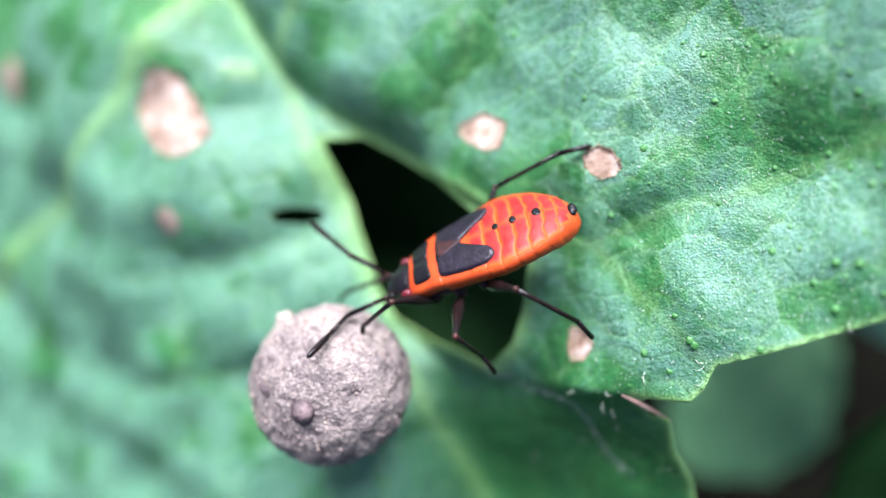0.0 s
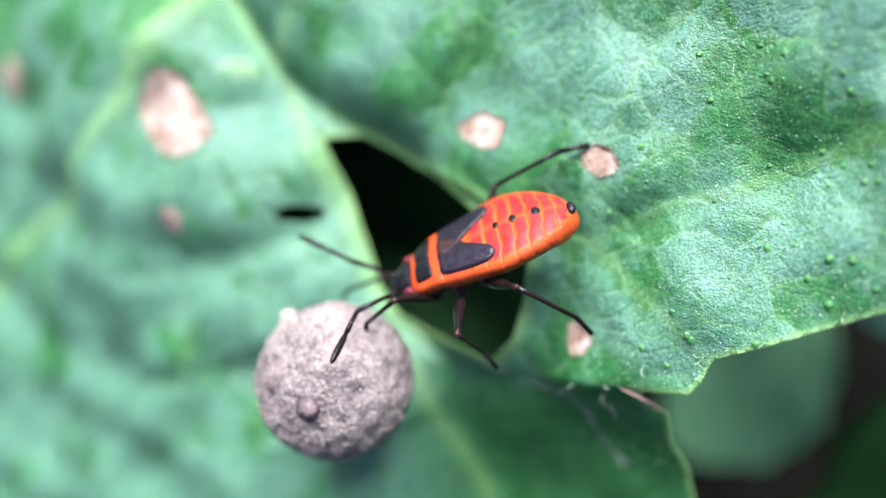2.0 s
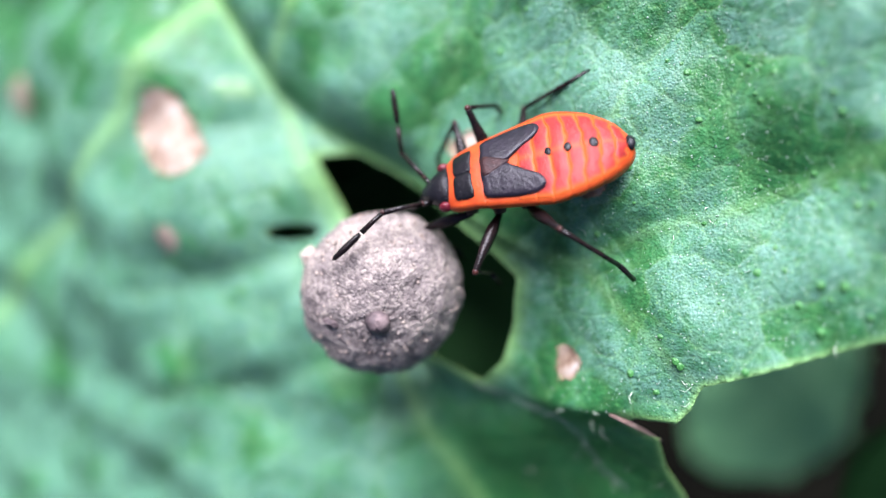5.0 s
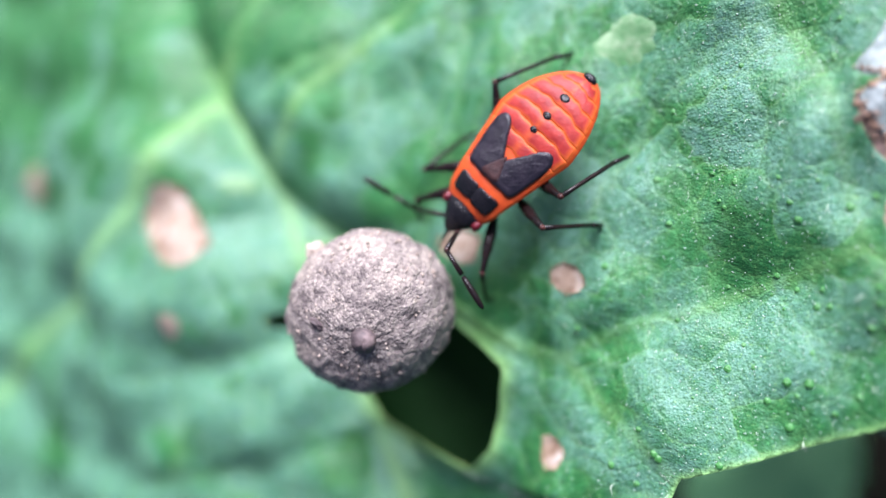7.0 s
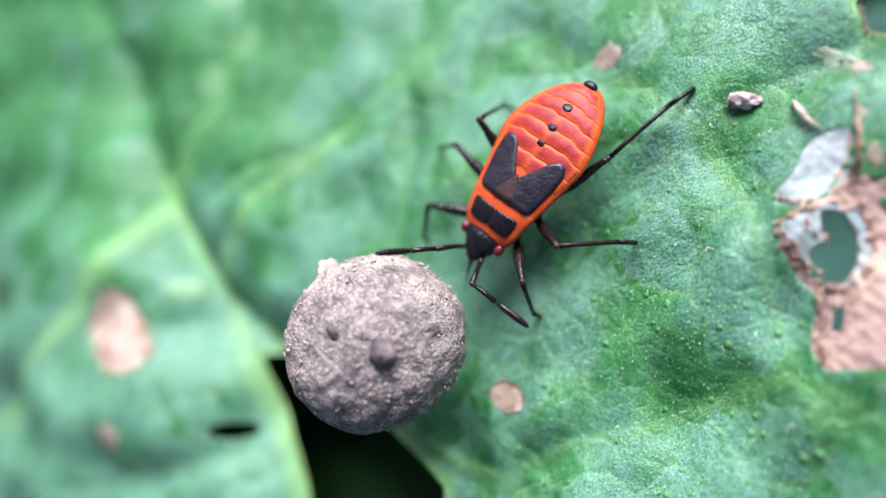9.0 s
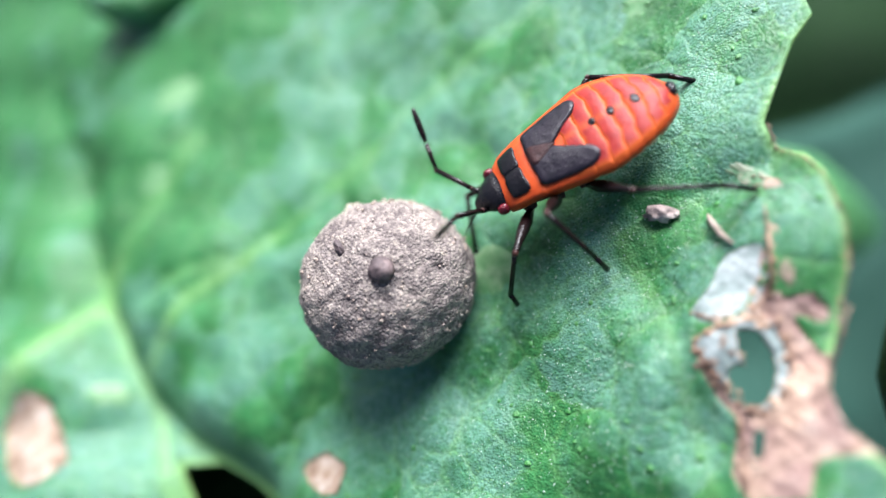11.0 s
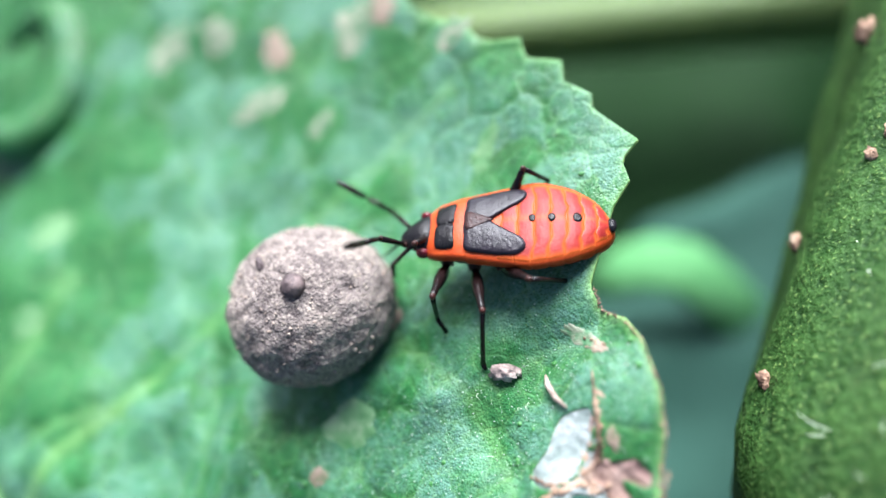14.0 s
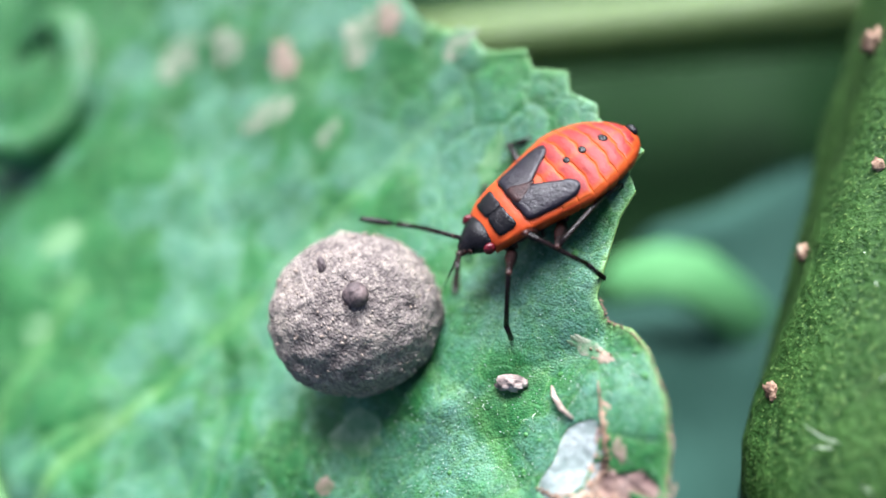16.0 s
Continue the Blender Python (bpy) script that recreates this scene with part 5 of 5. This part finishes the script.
    leg_l3 = [
        (0, -1.15, 2.6, 0.2, -2.42, 2.84, -3.37), (3.2, -1.15, 2.6, 0.2, -2.42, 2.84, -3.37), (5.3, -0.93, 2.7, 0.31, -2.89, 3.87, -2.73),
        (5.5, -1.9, 1.95, -0.81, -5.4, 2.36, -2.22), (5.8, -0.74, 2.53, 0.69, -2.84, 2.58, -2.48), (6, -1.86, 1.96, -0.39, -5.41, 1.93, -1.73),
        (6.3, -1.58, 2.31, -0.1, -4.82, 2.35, -2.08), (6.5, -1.79, 2.09, -0.36, -5.08, 2.07, -2.26), (7, -0.03, 2.42, 1.04, -2.7, 2.61, -1.65),
        (7.5, -1.43, 2.44, 0.01, -5.12, 2.02, -0.79), (8, -0.63, 2.45, 0.83, -3.54, 2.46, -1.62), (8.5, -0.4, 2.57, 0.82, -3.53, 2.59, -1.34),
        (9, -1.9, 1.89, -0.46, -5.54, 2.72, -1.16), (9.2, -1.16, 2.62, 0.15, -4.3, 3.02, -1.96), (11.3, -1.04, 2.65, 0.26, -4.22, 3.82, -1.46),
        (11.5, -1.21, 2.26, 0.56, -4.58, 1.83, -1.15), (12, 0.34, 2.62, 0.88, -3, 1.56, -0.59), (12.5, -0.87, 2.29, 0.83, -2.51, 1.09, -2.39),
        (13, -0.94, 2.39, 0.69, -2.75, 1.08, -2.39), (13.5, -0.94, 2.39, 0.69, -2.75, 1.08, -2.39), (14, -0.94, 2.39, 0.69, -2.75, 1.08, -2.39),
        (14.5, -0.94, 2.39, 0.69, -2.75, 1.08, -2.39), (15, -0.94, 2.39, 0.69, -2.75, 1.08, -2.39), (15.4, -0.94, -0.94, -1.25, -1.52, 2.82, -1.1),
        (15.5, -0.89, -0.94, -1.33, -0.59, 2.84, -1.14), (15.7, 1.93, 2.04, 0.35, -1.76, 1.65, -0.45), (16, 1.13, 2.6, 0.62, -2.2, 1.24, -0.6),
    ]
    leg_r1 = [
        (0, 4.4, -1.39, -0.5, 7.11, -2.1, -1.25), (3.2, 4.4, -1.39, -0.5, 7.11, -2.1, -1.25), (5.3, 2.29, -2.97, -0.12, 3.53, -2.7, -2.73),
        (5.5, 3.03, -2.82, -0.12, 3.88, -2.49, -2.87), (5.8, 2.12, -2.96, -0.08, 4.03, -2.69, -2.25), (6, 3.43, -2.69, -0.53, 3.78, -2.36, -3.39),
        (6.3, 3.79, -2.39, -1, 4.15, -2.12, -3.86), (6.5, 3.82, -2.38, -0.57, 4.23, -2.08, -3.42), (7, 4.07, -2.06, -1.03, 4.91, -2.05, -3.8),
        (7.5, 4.39, -1.45, -0.78, 5.49, -1.24, -3.45), (8, 3.88, -2.22, -0.13, 4.94, -2.3, -2.82), (8.5, 3.82, -2.27, -0.1, 5.07, -2.25, -2.71),
        (9, 3.17, -2.74, -0.09, 4.75, -2.96, -2.52), (9.2, 3.15, -2.78, -0.17, 4.59, -1.89, -2.52), (11.3, 4.3, -1.4, -1.2, 4.94, -0.31, -2.18),
        (11.5, 4.3, -1.4, -1.2, 3.94, -2.3, -2.16), (12, 4.3, -1.4, -1.2, 3.94, -0.83, -2.29), (12.5, 4.44, -0.89, -0.19, 4.83, -0.14, -2.96),
        (13, 3.01, 0.78, 0.82, 4.56, 0.51, -1.64), (13.5, 3.01, 0.78, 0.82, 4.56, 0.51, -1.64), (14, 3.01, 0.78, 0.82, 4.56, 0.51, -1.64),
        (14.5, 3.01, 0.78, 0.82, 4.56, 0.51, -1.64), (15, 3.01, 0.78, 0.82, 4.56, 0.51, -1.64), (15.4, 4.26, -0.37, 0.25, 4.12, -0.74, -2.62),
        (15.5, 4.25, -0.37, 0.26, 4.69, -0.93, -2.55), (15.7, 4.24, -0.36, 0.28, 4.85, -1.38, -2.37), (16, 1.52, -2.88, -1.22, 3.66, -1.02, -1.79),
    ]
    leg_r2 = [
        (0, 1.7, -2.0, -2.6, 1.0, -3.0, -5.4), (3.2, 1.7, -2.0, -2.6, 1.0, -3.0, -5.4), (5.3, 1.26, -2.06, 1.38, 0.36, -3.47, -1.47),
        (5.5, 0.67, -2.21, 1.22, 0.58, -3.39, -1.86), (5.8, 3.34, -1.89, -0.21, 0.64, -3.47, -1.24), (6, 1.99, -2.94, 0.34, 0.74, -4.14, -2.47),
        (6.3, 2.82, -2.62, -0.16, 0.79, -3.14, -2.71), (6.5, 1.13, -2.99, 0.52, 0.91, -3.1, -2.77), (7, 2.96, -2.58, -0.74, 0.62, -2.84, -3.04),
        (7.5, 2.2, -3.02, -0.07, 0.74, -4.5, -2.63), (8, 0.09, -2.97, -0.07, 2.1, -4.05, -2.46), (8.5, -0.04, -2.93, -0.18, 2.08, -4.19, -2.38),
        (9, 0.69, -3.21, -0.12, 1.3, -5.04, -2.8), (9.2, -0.28, -2.74, -0.16, 1.35, -3.32, -2.97), (11.3, -0.9, -1.9, -0.9, 2.36, -2.26, -1.25),
        (11.5, -0.9, -1.9, -0.9, 2.36, -2.26, -1.25), (12, -0.9, -1.9, -0.9, 2.36, -2.26, -1.25), (12.5, -0.9, -1.9, -0.9, 2.36, -2.26, -1.25),
        (13, -0.9, -1.9, -0.9, 2.36, -2.26, -1.25), (13.5, -0.9, -1.9, -0.9, 2.36, -2.26, -1.25), (14, -0.9, -1.9, -0.9, 2.36, -2.26, -1.25),
        (14.5, -0.9, -1.9, -0.9, 2.36, -2.26, -1.25), (15, -0.9, -1.9, -0.9, 2.36, -2.26, -1.25), (15.4, -0.9, -1.9, -0.9, 2.36, -2.26, -1.25),
        (15.5, -0.9, -1.9, -0.9, 2.36, -2.26, -1.25), (15.7, -0.9, -1.9, -0.9, 2.36, -2.26, -1.25), (16, -0.9, -1.9, -0.9, 2.36, -2.26, -1.25),
    ]
    leg_r3 = [
        (0, -1.21, -2.33, 0.51, -5.01, -2.4, 0.27), (3.2, -1.21, -2.33, 0.51, -5.01, -2.4, 0.27), (5.3, 0.01, -3.28, -0.98, -3.75, -3.49, -0.44),
        (5.5, -0.68, -2.71, 0.52, -3.7, -1.81, -1.6), (5.8, -0.99, -2.96, -0.9, -4.76, -2.62, -1.2), (6, -0.81, -2.72, 0.38, -3.89, -3.21, -1.79),
        (6.3, -1.1, -1.93, 0.9, -1.47, -3.57, -2.51), (6.5, -1.9, -1.87, -0.4, -5.68, -2.19, -0.49), (7, -1.28, -2.51, 0.15, -4.14, -1.86, -2.28),
        (7.5, -0.37, -2.52, 0.88, -2.56, -3.55, -2.05), (8, -1.05, -2.68, 0.21, -4.2, -2.66, -1.92), (8.5, -1.06, -2.65, 0.24, -4.29, -2.63, -1.78),
        (9, -0.52, -2.48, 0.85, -1.73, -3.32, -2.65), (9.2, -1.1, -2.61, 0.26, -1.81, -3.5, -3.37), (11.3, -1.59, -2.27, -0.07, -4.43, -0.17, -1.47),
        (11.5, -1.38, -2.53, -0.06, -4.22, -0.29, -1.21), (12, 0.22, -3.26, -0.3, -3.58, -3.06, -0.35), (12.5, -0.51, -1.55, 1.38, -2.55, -1.83, -1.84),
        (13, -0.73, -1.86, 1.18, -2.29, -2.74, -2.19), (13.5, -0.73, -1.86, 1.18, -2.29, -2.74, -2.19), (14, -0.73, -1.86, 1.18, -2.29, -2.74, -2.19),
        (14.5, -0.73, -1.86, 1.18, -2.29, -2.74, -2.19), (15, -0.73, -1.86, 1.18, -2.29, -2.74, -2.19), (15.4, -0.2, -3.6, -0.5, -3.4, -2.2, -1.3),
        (15.5, -0.2, -3.6, -0.5, -3.4, -2.2, -1.3), (15.7, -0.2, -3.6, -0.5, -3.4, -2.2, -1.3), (16, -0.2, -3.6, -0.5, -3.4, -2.2, -1.3),
    ]
    feeler_l = [
        (0, 5.43, 1, 0.69, 6.35, 3.08, 1.48), (0.5, 4.42, 1.43, 1.38, 5.45, 3.56, 1.77), (1, 4.26, 1.61, 1.32, 5.14, 3.83, 1.55),
        (1.5, 4.61, 1.55, 1.07, 5.33, 3.81, 1.41), (2, 4.53, 1.53, 1.18, 5.29, 3.77, 1.58), (2.5, 4.62, 1.51, 1.11, 5.29, 3.77, 1.57),
        (3, 5.33, 0.5, 1.15, 7.35, 1.25, 2.2), (3.2, 5.34, 0.56, 1.12, 7.36, 1.46, 2.04), (5.3, 4.89, 1.12, 1.41, 6.86, 2.49, 1.22),
        (5.5, 5.03, 0.54, 1.17, 6.27, 1.85, 2.75), (5.8, 3.62, 0.64, 2.0, 3.29, 1.67, 4.14), (6, 4.62, 0.98, 1.67, 6.62, 2.16, 2.26),
        (6.3, 4.11, 1.04, 1.83, 5.28, 3.13, 1.99), (6.5, 3.71, 1.11, 1.84, 4.73, 3.28, 1.92), (7, 3.96, 1.05, 1.85, 4.47, 3.38, 1.61),
        (7.5, 3.44, 0.84, 1.91, 3.76, 1.63, -0.34), (8, 4.06, 1.26, 1.74, 4.67, 3.47, 1.03), (8.5, 4.17, 1.16, 1.77, 5.15, 3.28, 1.21),
        (9, 4.17, 1.26, 1.71, 4.2, 3.59, 1.13), (9.2, 4.09, 1.2, 1.77, 4.95, 3.41, 1.43), (11.3, 4.03, 1.11, 1.78, 4.27, 2.56, 3.68),
        (11.5, 3.8, 1.15, 1.82, 4.63, 0.04, -0.13), (12, 3.89, 1.01, 1.88, 3.99, 2.5, 3.75), (12.5, 4.29, 0.9, 1.75, 5.27, 2.25, 3.47),
        (13, 3.87, 1.15, 1.81, 4.13, 2.74, 3.59), (13.5, 3.92, 1.22, 1.76, 4.03, 2.95, 3.42), (14, 3.88, 1.19, 1.79, 4.27, 2.75, 3.57),
        (14.5, 5.15, 0.31, 0.97, 5.74, 1.9, 2.67), (15, 4.44, 1.22, 1.51, 4.6, 2.98, 3.14), (15.4, 4.28, -1.24, -0.79, 5.11, -2.4, -2.72),
        (15.5, 3.9, 1.48, 1.62, 4.51, 3.38, 2.95), (15.7, 3.95, 1.4, 1.67, 4.91, 3.47, 2.42), (16, 3.85, 1.35, 1.71, 4.65, 3.34, 2.79),
    ]
    feeler_r = [
        (0, 4.58, -1.05, 1.66, 5.86, -2.84, 2.62), (0.5, 4.88, -1.38, 1.23, 6.25, -2.66, 2.72), (1, 4.99, -1.46, 1.01, 6.53, -2.3, 2.65),
        (1.5, 4.91, -0.91, 1.5, 6.45, -2.14, 2.86), (2, 4.95, -1.15, 1.34, 6.53, -2.33, 2.7), (2.5, 5, -1.16, 1.28, 6.59, -2.39, 2.6),
        (3, 4.61, -1.09, 1.63, 5.56, -2.98, 2.75), (3.2, 4.33, -1.23, 1.68, 4.5, -2.45, 3.74), (5.3, 4.58, -2.06, 0.12, 4.13, -4.05, 1.39),
        (5.5, 4.7, -1.92, 0.6, 4.91, -4.26, 1.08), (5.8, 4.55, -2.06, -0.09, 3.59, -3.9, 1.11), (6, 4.48, -2.01, -0.47, 4.24, -4, 0.86),
        (6.3, 4.98, -1.58, -0.66, 6.77, -3.1, -0.18), (6.5, 5.08, -1.56, -0.51, 7.03, -2.89, -0.05), (7, 4.39, -1.84, -0.89, 4.79, -3.91, 0.27),
        (7.5, 3.89, -2.15, -0.49, 2.94, -4.05, 0.63), (8, 4.49, -1.84, -0.82, 5.68, -3.39, 0.58), (8.5, 3.69, 0.11, 1.94, 5.18, -1.19, 3.31),
        (9, 3.92, -0.44, 1.96, 4.96, -1.22, 3.98), (9.2, 3.89, -0.55, 1.96, 4.64, -1.55, 4.01), (11.3, 4.34, -2.16, 0.05, 3.72, -3.89, 1.6),
        (11.5, 4.09, -2.18, -0.26, 4.22, -3.91, 1.4), (12, 4.23, -2.18, -0.12, 3.31, -3.95, 1.2), (12.5, 4.07, -2.22, -0.03, 3.66, -3.89, 1.64),
        (13, 5.3, -1.31, -0.43, 7.32, -2.24, -1.33), (13.5, 5.36, -1.35, -0.03, 7.5, -2.3, 0.5), (14, 4.69, -1.87, -0.53, 6.52, -2.34, 0.95),
        (14.5, 4.78, -1.76, -0.66, 6.52, -2.41, 0.85), (15, 4.64, -1.95, -0.4, 6.42, -2.45, 1.14), (15.4, 4.4, -2.12, -0.12, 5.62, -3.33, 1.56),
        (15.5, 4.22, -2.12, -0.4, 5.43, -3.45, 1.19), (15.7, 4.53, -2.06, -0.17, 5.52, -3.55, 1.43), (16, 4.45, -2.1, -0.1, 6.17, -3.16, 1.19),
    ]
    walk(bug, [(t, pose(x * MM, y * MM, z * MM, a, b, c)) for t, x, y, z, a, b, c in body_rows])
    walk(gall, [(t, pose(x * MM, y * MM, z * MM, a, b, c)) for t, x, y, z, a, b, c in ball_rows])
    for key, rows in (("l1", leg_l1), ("l2", leg_l2), ("l3", leg_l3), ("r1", leg_r1), ("r2", leg_r2), ("r3", leg_r3)):
        walk_limb(*LEG_SET[key], rows)
    for key, rows in (("l", feeler_l), ("r", feeler_r)):
        walk_limb(*FEELERS[key], rows)


motions()
